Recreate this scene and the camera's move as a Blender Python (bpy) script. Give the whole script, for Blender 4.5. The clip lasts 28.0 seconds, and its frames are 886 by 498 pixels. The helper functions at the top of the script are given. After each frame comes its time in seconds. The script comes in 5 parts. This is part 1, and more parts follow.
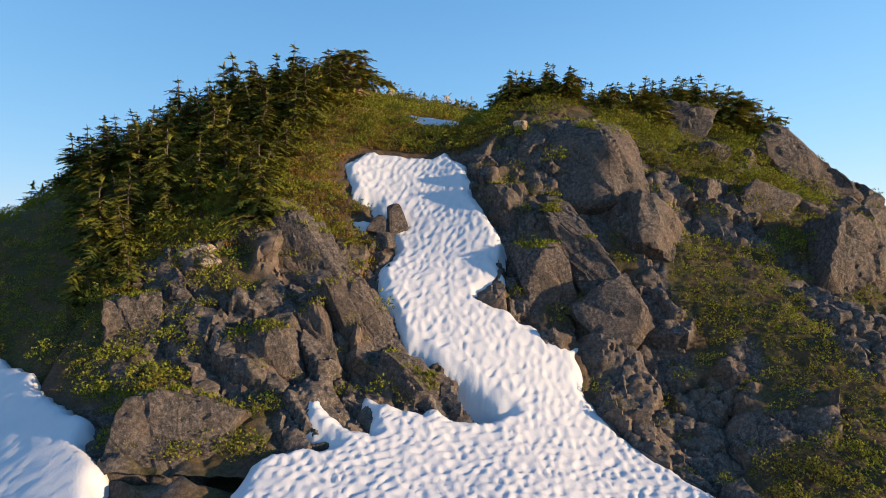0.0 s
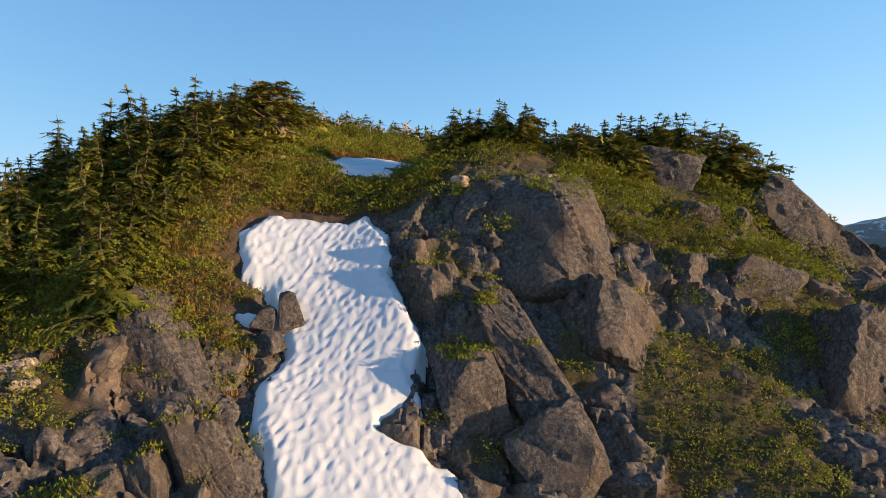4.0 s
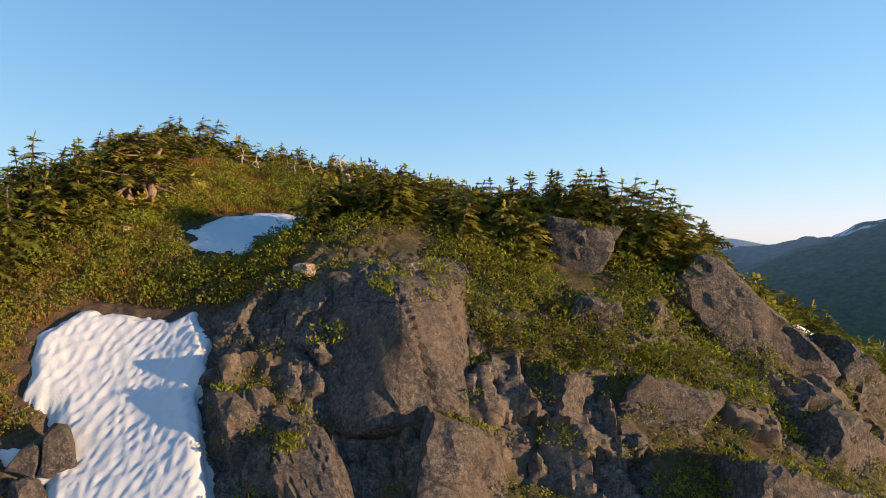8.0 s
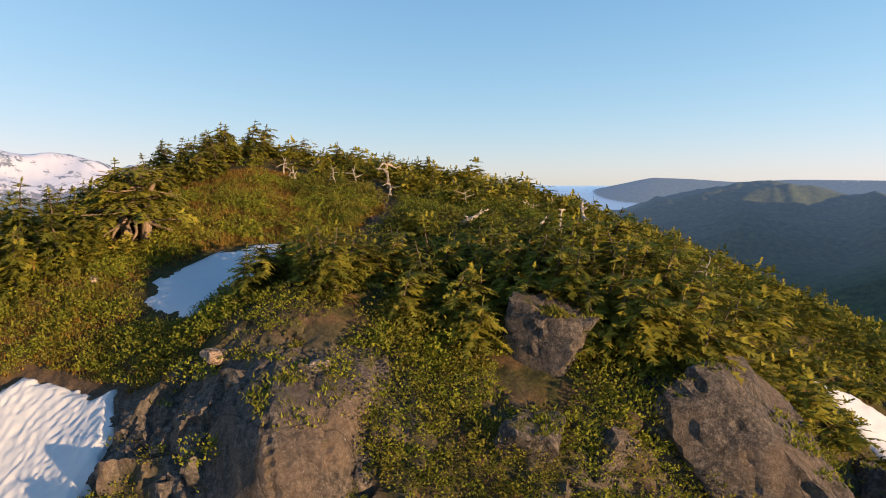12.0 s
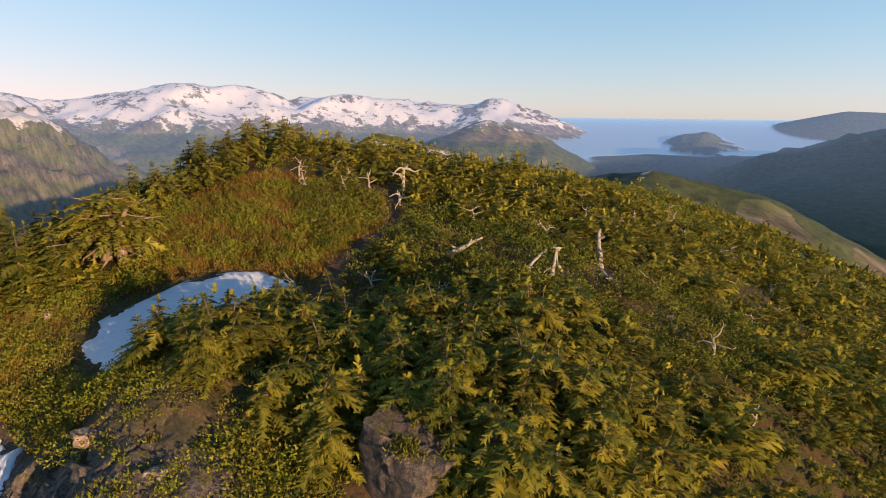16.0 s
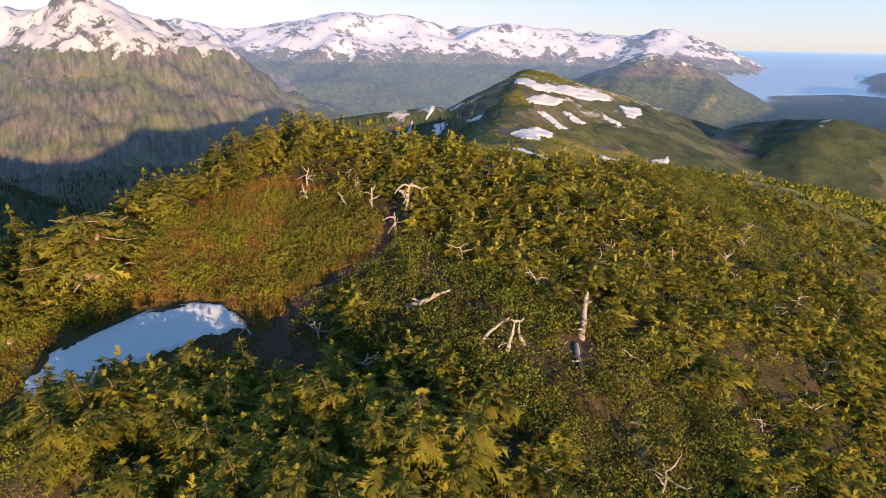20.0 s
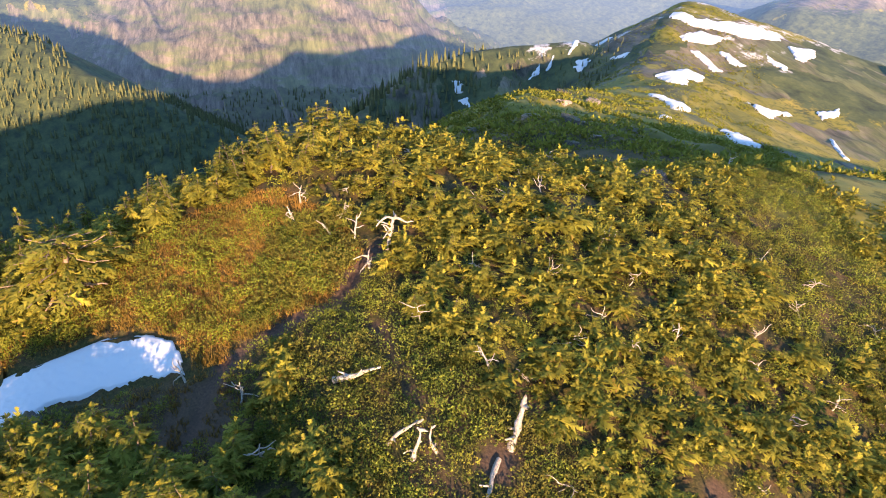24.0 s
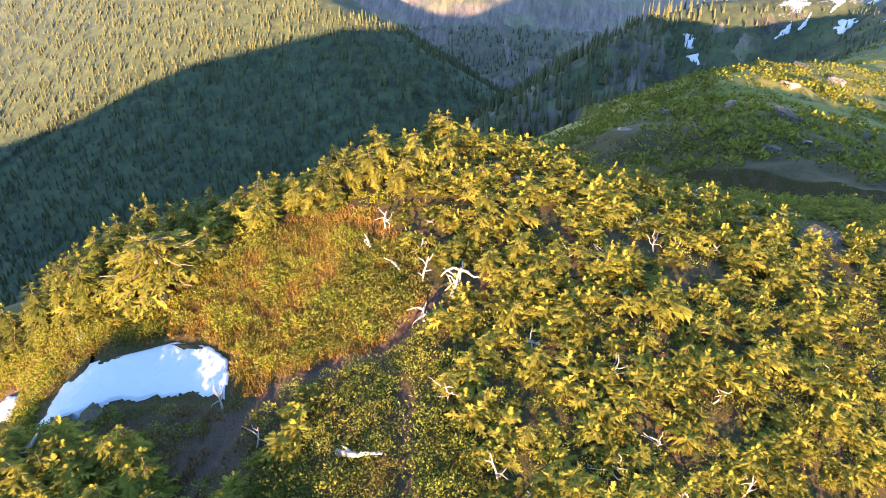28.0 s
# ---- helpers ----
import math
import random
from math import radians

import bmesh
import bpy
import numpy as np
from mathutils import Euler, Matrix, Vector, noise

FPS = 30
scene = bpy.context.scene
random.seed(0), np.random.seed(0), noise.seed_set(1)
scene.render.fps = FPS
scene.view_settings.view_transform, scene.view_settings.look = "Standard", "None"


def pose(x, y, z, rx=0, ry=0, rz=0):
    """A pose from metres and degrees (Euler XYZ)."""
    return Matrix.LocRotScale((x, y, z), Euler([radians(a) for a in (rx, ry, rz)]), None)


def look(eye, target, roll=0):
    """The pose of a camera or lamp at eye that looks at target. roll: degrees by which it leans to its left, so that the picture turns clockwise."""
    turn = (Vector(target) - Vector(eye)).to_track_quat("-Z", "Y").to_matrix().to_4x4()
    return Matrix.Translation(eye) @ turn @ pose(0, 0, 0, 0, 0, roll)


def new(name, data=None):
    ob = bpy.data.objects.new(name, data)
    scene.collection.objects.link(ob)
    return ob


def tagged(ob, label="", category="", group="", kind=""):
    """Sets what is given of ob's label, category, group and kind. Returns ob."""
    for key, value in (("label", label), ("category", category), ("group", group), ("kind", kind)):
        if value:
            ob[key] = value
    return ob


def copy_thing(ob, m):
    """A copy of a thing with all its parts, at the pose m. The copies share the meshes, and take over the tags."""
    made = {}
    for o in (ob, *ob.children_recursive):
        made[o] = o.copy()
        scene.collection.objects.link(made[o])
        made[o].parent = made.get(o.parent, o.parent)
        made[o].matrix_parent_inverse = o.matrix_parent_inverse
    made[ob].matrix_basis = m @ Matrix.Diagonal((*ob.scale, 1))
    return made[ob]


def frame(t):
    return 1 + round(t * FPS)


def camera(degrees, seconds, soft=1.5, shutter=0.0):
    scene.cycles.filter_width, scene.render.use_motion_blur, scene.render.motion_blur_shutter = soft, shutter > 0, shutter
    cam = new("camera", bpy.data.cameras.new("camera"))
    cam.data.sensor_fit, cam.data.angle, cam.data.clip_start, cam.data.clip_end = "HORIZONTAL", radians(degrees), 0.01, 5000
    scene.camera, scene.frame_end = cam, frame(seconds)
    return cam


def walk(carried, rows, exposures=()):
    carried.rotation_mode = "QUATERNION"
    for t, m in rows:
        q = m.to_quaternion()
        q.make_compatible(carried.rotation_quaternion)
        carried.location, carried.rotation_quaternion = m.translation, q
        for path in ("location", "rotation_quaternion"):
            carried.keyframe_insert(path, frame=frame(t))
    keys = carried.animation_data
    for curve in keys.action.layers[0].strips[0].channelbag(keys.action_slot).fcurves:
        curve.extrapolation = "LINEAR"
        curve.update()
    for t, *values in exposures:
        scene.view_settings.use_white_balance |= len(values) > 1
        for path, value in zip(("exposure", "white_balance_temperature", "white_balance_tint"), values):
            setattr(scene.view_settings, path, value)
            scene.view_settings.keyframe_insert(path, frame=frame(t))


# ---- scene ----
cam = camera(68.5, 28.0, soft=1.0)
METRES, EYE, TILT, LEAN, TURN = 75.0, 0.0, 0.0, 0.0, 0.0
ROWS = [
    (0.0, 0.0, 0.0, 0.0, -0.0, 0.0, -0.0),
    (0.5, 0.005, 0.0137, 0.0068, 0.05, -0.0, -0.01),
    (1.0, 0.0098, 0.0272, 0.0137, 0.1, -0.01, 0.0),
    (1.5, 0.0151, 0.0402, 0.0204, 0.17, 0.02, -0.01),
    (2.0, 0.0211, 0.0525, 0.0272, 0.22, 0.0, -0.02),
    (2.5, 0.028, 0.0643, 0.0338, 0.24, 0.02, -0.02),
    (3.0, 0.0355, 0.0758, 0.0402, 0.28, 0.05, -0.02),
    (3.5, 0.0437, 0.0869, 0.0467, 0.33, 0.07, -0.01),
    (5.5, 0.0858, 0.1262, 0.0735, 1.27, 0.14, -0.02),
    (6.0, 0.0985, 0.1355, 0.0807, 1.77, 0.17, -0.03),
    (6.5, 0.1121, 0.1448, 0.0884, 2.17, 0.16, -0.03),
    (7.0, 0.126, 0.154, 0.096, 2.52, 0.16, -0.02),
    (7.5, 0.1403, 0.1633, 0.1038, 2.9, -0.22, -0.0),
    (8.0, 0.1546, 0.1729, 0.1116, 3.72, -0.7, -0.01),
    (8.5, 0.1687, 0.1826, 0.1197, 5.02, -1.19, -0.03),
    (9.0, 0.1826, 0.1928, 0.1277, 6.24, -1.67, -0.07),
    (9.5, 0.1965, 0.2031, 0.1361, 7.58, -2.2, -0.04),
    (10.0, 0.2103, 0.2138, 0.1447, 9.4, -2.83, -0.04),
    (10.5, 0.2236, 0.2249, 0.1531, 11.28, -3.55, -0.09),
    (11.0, 0.2362, 0.2361, 0.1616, 13.79, -4.32, -0.11),
    (11.5, 0.2485, 0.248, 0.1701, 16.51, -5.1, -0.15),
    (12.0, 0.2604, 0.2604, 0.1785, 19.04, -5.88, -0.18),
    (12.5, 0.2722, 0.2733, 0.1869, 21.13, -6.69, -0.15),
    (14.5, 0.3152, 0.3246, 0.2192, 28.86, -9.61, -0.42),
    (15.0, 0.3256, 0.3385, 0.2273, 30.15, -10.37, -0.49),
    (15.5, 0.3361, 0.3523, 0.2357, 31.38, -11.09, -0.5),
    (16.0, 0.346, 0.3663, 0.244, 32.65, -11.86, -0.54),
    (16.5, 0.3558, 0.3805, 0.2521, 34.07, -12.6, -0.6),
    (17.0, 0.3647, 0.3948, 0.2603, 35.63, -13.32, -0.66),
    (17.5, 0.3723, 0.4097, 0.2683, 37.4, -14.07, -0.72),
    (18.0, 0.3789, 0.4256, 0.2763, 39.18, -14.81, -0.78),
    (18.5, 0.3845, 0.4422, 0.2843, 40.95, -15.57, -0.83),
    (19.0, 0.3893, 0.459, 0.2923, 42.75, -16.32, -0.88),
    (19.5, 0.3938, 0.4763, 0.3, 44.59, -17.05, -0.96),
    (20.0, 0.3975, 0.4939, 0.308, 46.16, -17.82, -1.0),
    (20.5, 0.4011, 0.5114, 0.3159, 47.64, -18.57, -1.02),
    (21.0, 0.4045, 0.5289, 0.3239, 48.85, -19.33, -1.02),
    (21.5, 0.4072, 0.5465, 0.3316, 50.08, -20.1, -1.07),
    (23.5, 0.4107, 0.6142, 0.3639, 56.74, -23.26, -1.3),
    (24.0, 0.4091, 0.6304, 0.372, 58.92, -24.05, -1.3),
    (24.5, 0.4065, 0.6461, 0.3801, 61.06, -24.85, -1.36),
    (25.0, 0.4035, 0.6615, 0.3879, 63.3, -25.65, -1.39),
    (25.5, 0.3997, 0.6765, 0.3956, 65.72, -26.48, -1.42),
    (26.0, 0.3958, 0.6911, 0.4026, 68.27, -27.29, -1.43),
    (26.5, 0.3917, 0.7051, 0.4086, 70.81, -28.06, -1.44),
    (27.0, 0.3871, 0.7177, 0.4146, 73.34, -28.86, -1.47),
    (27.5, 0.3821, 0.7293, 0.4208, 76.01, -29.53, -1.49),
    (28.0, 0.3767, 0.7405, 0.427, 78.36, -29.42, -1.51),
]
walk(cam, [(t, pose(0, 0, EYE, TILT, LEAN, TURN) @ pose(METRES * x, METRES * y, METRES * z, 90 + pitch, roll, yaw)) for t, x, y, z, yaw, pitch, roll in ROWS],
     exposures=[(0.0, 0.8, 6550, 13), (6.0, 0.84, 6900, 14), (8.0, 0.82, 7000, 15), (13.0, 0.78, 7600, 18), (17.0, 0.72, 7700, 21), (21.0, 1.25, 7200, 23), (25.0, 2.18, 7150, 26), (27.0, 2.42, 7150, 29), (28.0, 2.66, 7150, 31)])

# ---- world, sun, exposure ----
SUN_AZ, SUN_EL = 109.0, 7.0          # clockwise from +y, and height, in degrees
SKY_TINT, SKY_VEIL = (1.3, 1.85, 2.1), (0.115, 0.27, 0.265)
world = bpy.data.worlds.new("sky")
scene.world = world
world.use_nodes = True
wt = world.node_tree
sky = wt.nodes.new("ShaderNodeTexSky")
sky.sky_type = "NISHITA"
sky.sun_disc = False
sky.sun_elevation, sky.sun_rotation = radians(SUN_EL + 8), radians(-SUN_AZ)
sky.altitude, sky.air_density, sky.dust_density, sky.ozone_density = 900, 1.08, 0.3, 5.3
def vector_step(op, a, b):
    n = wt.nodes.new("ShaderNodeVectorMath")
    n.operation = op
    for sock, v in zip(n.inputs, (a, b)):
        if isinstance(v, bpy.types.NodeSocket):
            wt.links.new(v, sock)
        else:
            sock.default_value = v
    return n.outputs[0]


# evening haze: it soaks up the glare near the horizon and leaves the zenith clear
clear = vector_step("MULTIPLY", sky.outputs[0], SKY_TINT)
veil = vector_step("ADD", vector_step("MULTIPLY", sky.outputs[0], SKY_VEIL), (1, 1, 1))
wt.links.new(vector_step("DIVIDE", clear, veil), wt.nodes["Background"].inputs[0])
wt.nodes["Background"].inputs[1].default_value = 0.128
lamp = bpy.data.lights.new("sun", "SUN")
lamp.energy, lamp.angle, lamp.color = 5.0, radians(0.6), (1.0, 0.745, 0.455)
sun = new("sun", lamp)
to_sun = Vector((math.sin(radians(SUN_AZ)) * math.cos(radians(SUN_EL)), math.cos(radians(SUN_AZ)) * math.cos(radians(SUN_EL)), math.sin(radians(SUN_EL))))
sun.matrix_world = look(to_sun * 100, (0, 0, 0))



# ---- number helpers ----
def vnoise(x, y, seed=0):
    """Smooth value noise in -1..1 on numpy arrays."""
    xi, yi = np.floor(x).astype(np.int64), np.floor(y).astype(np.int64)
    fx, fy = x - xi, y - yi
    fx, fy = fx * fx * fx * (fx * (6 * fx - 15) + 10), fy * fy * fy * (fy * (6 * fy - 15) + 10)

    def corner(a, b):
        n = (a * 374761393 + b * 668265263 + seed * 974711) & 0xFFFFFFFF
        n = ((n ^ (n >> 13)) * 1274126177) & 0xFFFFFFFF
        return ((n ^ (n >> 16)) & 0xFFFF) / 32767.5 - 1

    low = corner(xi, yi) * (1 - fx) + corner(xi + 1, yi) * fx
    high = corner(xi, yi + 1) * (1 - fx) + corner(xi + 1, yi + 1) * fx
    return low * (1 - fy) + high * fy


def fbm(x, y, octaves=4, seed=0):
    total, amp = 0, 1.0
    for i in range(octaves):
        total = total + amp * vnoise(x * 2 ** i + 17.3 * i, y * 2 ** i - 9.1 * i, seed + i)
        amp *= 0.5
    return total / 1.9


def ridged(x, y, octaves=4, seed=0):
    total, amp = 0, 1.0
    for i in range(octaves):
        total = total + amp * (1 - 2 * np.abs(vnoise(x * 2 ** i + 5.7 * i, y * 2 ** i + 3.3 * i, seed + i)))
        amp *= 0.5
    return total / 1.9


def blocks(x, y, seed=0):
    """Broken blocks: a height for each cell with a tilt of its own, and the nearness of its joints."""
    xi, yi = np.floor(x).astype(np.int64), np.floor(y).astype(np.int64)
    best, second = np.full(np.shape(x), 9.0), np.full(np.shape(x), 9.0)
    height = np.zeros(np.shape(x))

    def chance(a, b, k):
        n = (a * 374761393 + b * 668265263 + (seed * 7 + k) * 974711) & 0xFFFFFFFF
        n = ((n ^ (n >> 13)) * 1274126177) & 0xFFFFFFFF
        return ((n ^ (n >> 16)) & 0xFFFF) / 65535.0

    for a in (-1, 0, 1):
        for b in (-1, 0, 1):
            p, q = xi + a, yi + b
            dx, dy = x - p - chance(p, q, 1), y - q - chance(p, q, 2)
            d = np.hypot(dx, dy)
            h = chance(p, q, 3) - 0.5 + 1.3 * (chance(p, q, 4) - 0.5) * dx + 1.3 * (chance(p, q, 5) - 0.5) * dy
            second = np.where(d < best, best, np.minimum(second, d))
            height = np.where(d < best, h, height)
            best = np.minimum(best, d)
    return height, second - best


def smooth(a, b, v):
    u = np.clip((v - a) / (b - a), 0, 1)
    return u * u * (3 - 2 * u)


def softmin(a, b, k):
    h = np.clip(0.5 + 0.5 * (b - a) / k, 0, 1)
    return b + (a - b) * h - k * h * (1 - h)


def softmax(a, b, k):
    return -softmin(-a, -b, k)


def inside(poly, x, y):
    """Signed distance to a closed outline: plus within, minus without."""
    d = np.full(np.shape(x), 1e9)
    odd = np.zeros(np.shape(x), bool)
    for (ax, ay), (bx, by) in zip(poly, poly[1:] + poly[:1]):
        ex, ey = bx - ax, by - ay
        u = np.clip(((x - ax) * ex + (y - ay) * ey) / (ex * ex + ey * ey + 1e-9), 0, 1)
        d = np.minimum(d, np.hypot(x - ax - u * ex, y - ay - u * ey))
        if ay != by:
            odd ^= ((ay > y) != (by > y)) & (x < ax + (y - ay) * ex / ey)
    return np.where(odd, d, -d)


def near_line(line, x, y):
    d = np.full(np.shape(x), 1e9)
    for (ax, ay), (bx, by) in zip(line, line[1:]):
        ex, ey = bx - ax, by - ay
        u = np.clip(((x - ax) * ex + (y - ay) * ey) / (ex * ex + ey * ey + 1e-9), 0, 1)
        d = np.minimum(d, np.hypot(x - ax - u * ex, y - ay - u * ey))
    return d


# ---- the plan ----
GULLY = [(-4.5, 38.1), (-2.2, 38.1), (-0.5, 37.9), (0.1, 38.1), (1.3, 36.8), (1.5, 35.2), (2.9, 32.6), (2.7, 31.9), (3.0, 31.0), (1.8, 30.3),
         (3.0, 29.9), (4.5, 29.1), (5.6, 28.9), (6.6, 29.2), (6.7, 28.9), (6.0, 28.6), (5.9, 27.5), (6.4, 26.6), (8.8, 24.3), (10.5, 22.5), (13, 16), (6, 10),
         (-5, 12), (-7, 19), (-6.5, 21.8), (-4.8, 22.7), (-3.9, 22.9), (-5.0, 23.4), (-5.4, 24.6), (-4.6, 24.6), (-3.6, 23.7), (-2.5, 23.6), (-3.0, 25.1),
         (-0.8, 25.0), (-0.2, 25.5), (0.3, 25.0), (1.8, 25.2), (2.6, 25.7), (1.3, 26.4), (-0.6, 27.2)]
GULLY_W = [(-1.7, 27.9), (-2.7, 29.6), (-3.1, 31.1), (-2.4, 32.4), (-2.7, 33.0), (-3.9, 33.2), (-4.8, 33.6), (-3.1, 34.2), (-3.6, 34.9), (-4.9, 35.1), (-5.6, 36.9)]
GULLY = GULLY + GULLY_W
WEST_SNOW = [(-19.3, 28.3), (-16.2, 26.3), (-15.4, 25.2), (-12.6, 23.5), (-12.2, 22.5), (-11.2, 21.4), (-10, 18), (-12, 10), (-24, 10), (-30, 20), (-26, 28)]
PATCH = [(1.0, 41.2), (-0.4, 41.2), (-1.9, 41.6), (-2.6, 43.0), (-2.6, 45.5), (-2.5, 47.5), (-1.5, 49.4), (-0.3, 50.3), (1.4, 50.6), (2.5, 50.6), (1.2, 48.4), (0.8, 46.9), (0.3, 44.8), (0.9, 43.0)]
EAST_SNOW = [(25.0, 48.4), (26.9, 49.6), (28.6, 49.6), (31.5, 51.0), (36, 48), (33, 43), (29.0, 44.2), (27.6, 45.8), (26.4, 47.0)]
PATH_A = [(-0.5, 63.0), (1.2, 59.8), (2.8, 58.0), (2.7, 55.6), (2.7, 53.1), (4.0, 51.2), (6.2, 49.8), (8.5, 48.5), (9.5, 44), (8.6, 39)]
PATH_B = [(2.8, 58.0), (6.2, 59.1), (9.1, 58.4), (11.3, 58.1), (13.5, 57.4), (17, 57.5), (20, 57)]
MEADOW = [(-7.9, 48.8), (-9.6, 51.2), (-9.4, 54.7), (-7.5, 58.5), (-3.3, 60.1), (0.5, 60.1), (1.9, 57.1), (2.2, 53.6), (1.5, 51.2), (-2.9, 49.2), (-4.9, 46.5)]
HOLLOW = [(1.4, 44.5), (2.0, 48.0), (3.0, 50.5), (4.2, 53.0), (7.5, 51.5), (8.5, 48.5), (5.0, 46.0)]

BARE_SPOTS = [(15.4, 59.4, 1.2), (19.9, 67.3, 0.9), (5.9, 58.9, 0.7), (2.1, 59.2, 0.9), (-3.3, 69.9, 1.0)]
HERBS = [(-12, 122), (-2, 96), (5, 88), (13, 80), (20, 80), (13, 93), (4, 101), (-6, 115)]
OPEN = [(2.5, 59.5), (5.5, 61.5), (9.5, 60.5), (12.5, 61.0), (15.5, 61.5), (19.0, 63.0), (22.5, 61.5), (23.5, 57.0), (20.0, 54.0), (14.0, 54.0), (9.0, 53.0), (4.0, 55.0)]

FACE_BUMPS = [(-12, 30, 5, 1.77), (-8, 35, 5, 0.14), (-2, 34, 4, -1.14), (9, 36, 4, 0.64), (5, 37, 3.5, 1.72), (12, 30, 4, -0.53), (18, 36, 4, -1.31),
              (25, 41.0, 5, -1.0), (20, 43, 5, 3.41), (13, 41, 5, 0.24), (-12, 24, 5, 0.64), (8, 26, 5, -1.86), (0, 10, 14, 0.75), (40, 30, 16, -3.5), (-25, 35, 10, -1.6), (16, 28, 4, 1.18)]
TOP_BUMPS = [(6.8, 42.6, 2.4, 1.65), (1.0, 49.5, 4.0, 0.5), (-19, 67, 9, 4.6), (2, 42, 6, -0.49), (2, 49, 7, -2.68), (-8, 46, 6, 0.3), (10, 56, 8, 0.77), (20, 60, 9, 1.2), (0, 62, 8, -0.31), (0, 75, 12, 0.17),
             (12, 80, 10, 0.43), (-15, 54, 10, 1.21), (-50, 42, 10, 5.0), (28, 50, 7, 1.43), (30, 70, 14, -0.57)]


def hill(x, y):
    """The hill without its small roughness: a dome cut by the south face."""
    dx, dy = x + 3.0, y - 68.0
    top = 13.0 - 9.0 * (np.sqrt(1 + (dx / np.where(dx > 0, 19.0, 16.0)) ** 2) - 1) - 7.0 * (np.sqrt(1 + (dy / np.where(dy > 0, 33.0, 26.0)) ** 2) - 1)
    s = y - 25.0
    face = -7.0 + 0.42 * s + 0.6 * np.logaddexp(0, s / 1.5) * 1.5 - 0.005 * np.clip(np.abs(x - 4) - 8, 0, 60) ** 2
    z = softmin(top, face, 2.0)
    for a, b, r, h in FACE_BUMPS + TOP_BUMPS:
        z = z + h * np.exp(-((x - a) ** 2 + (y - b) ** 2) / (2 * r * r))
    return z


def seen_from_hill(yaw, up, far):
    """A place by its bearing (degrees left of +y), height angle and distance from the hill's east brow."""
    a = radians(yaw)
    return (26 - far * math.sin(a), 48 + far * math.cos(a), 26 + far * math.tan(radians(up)))


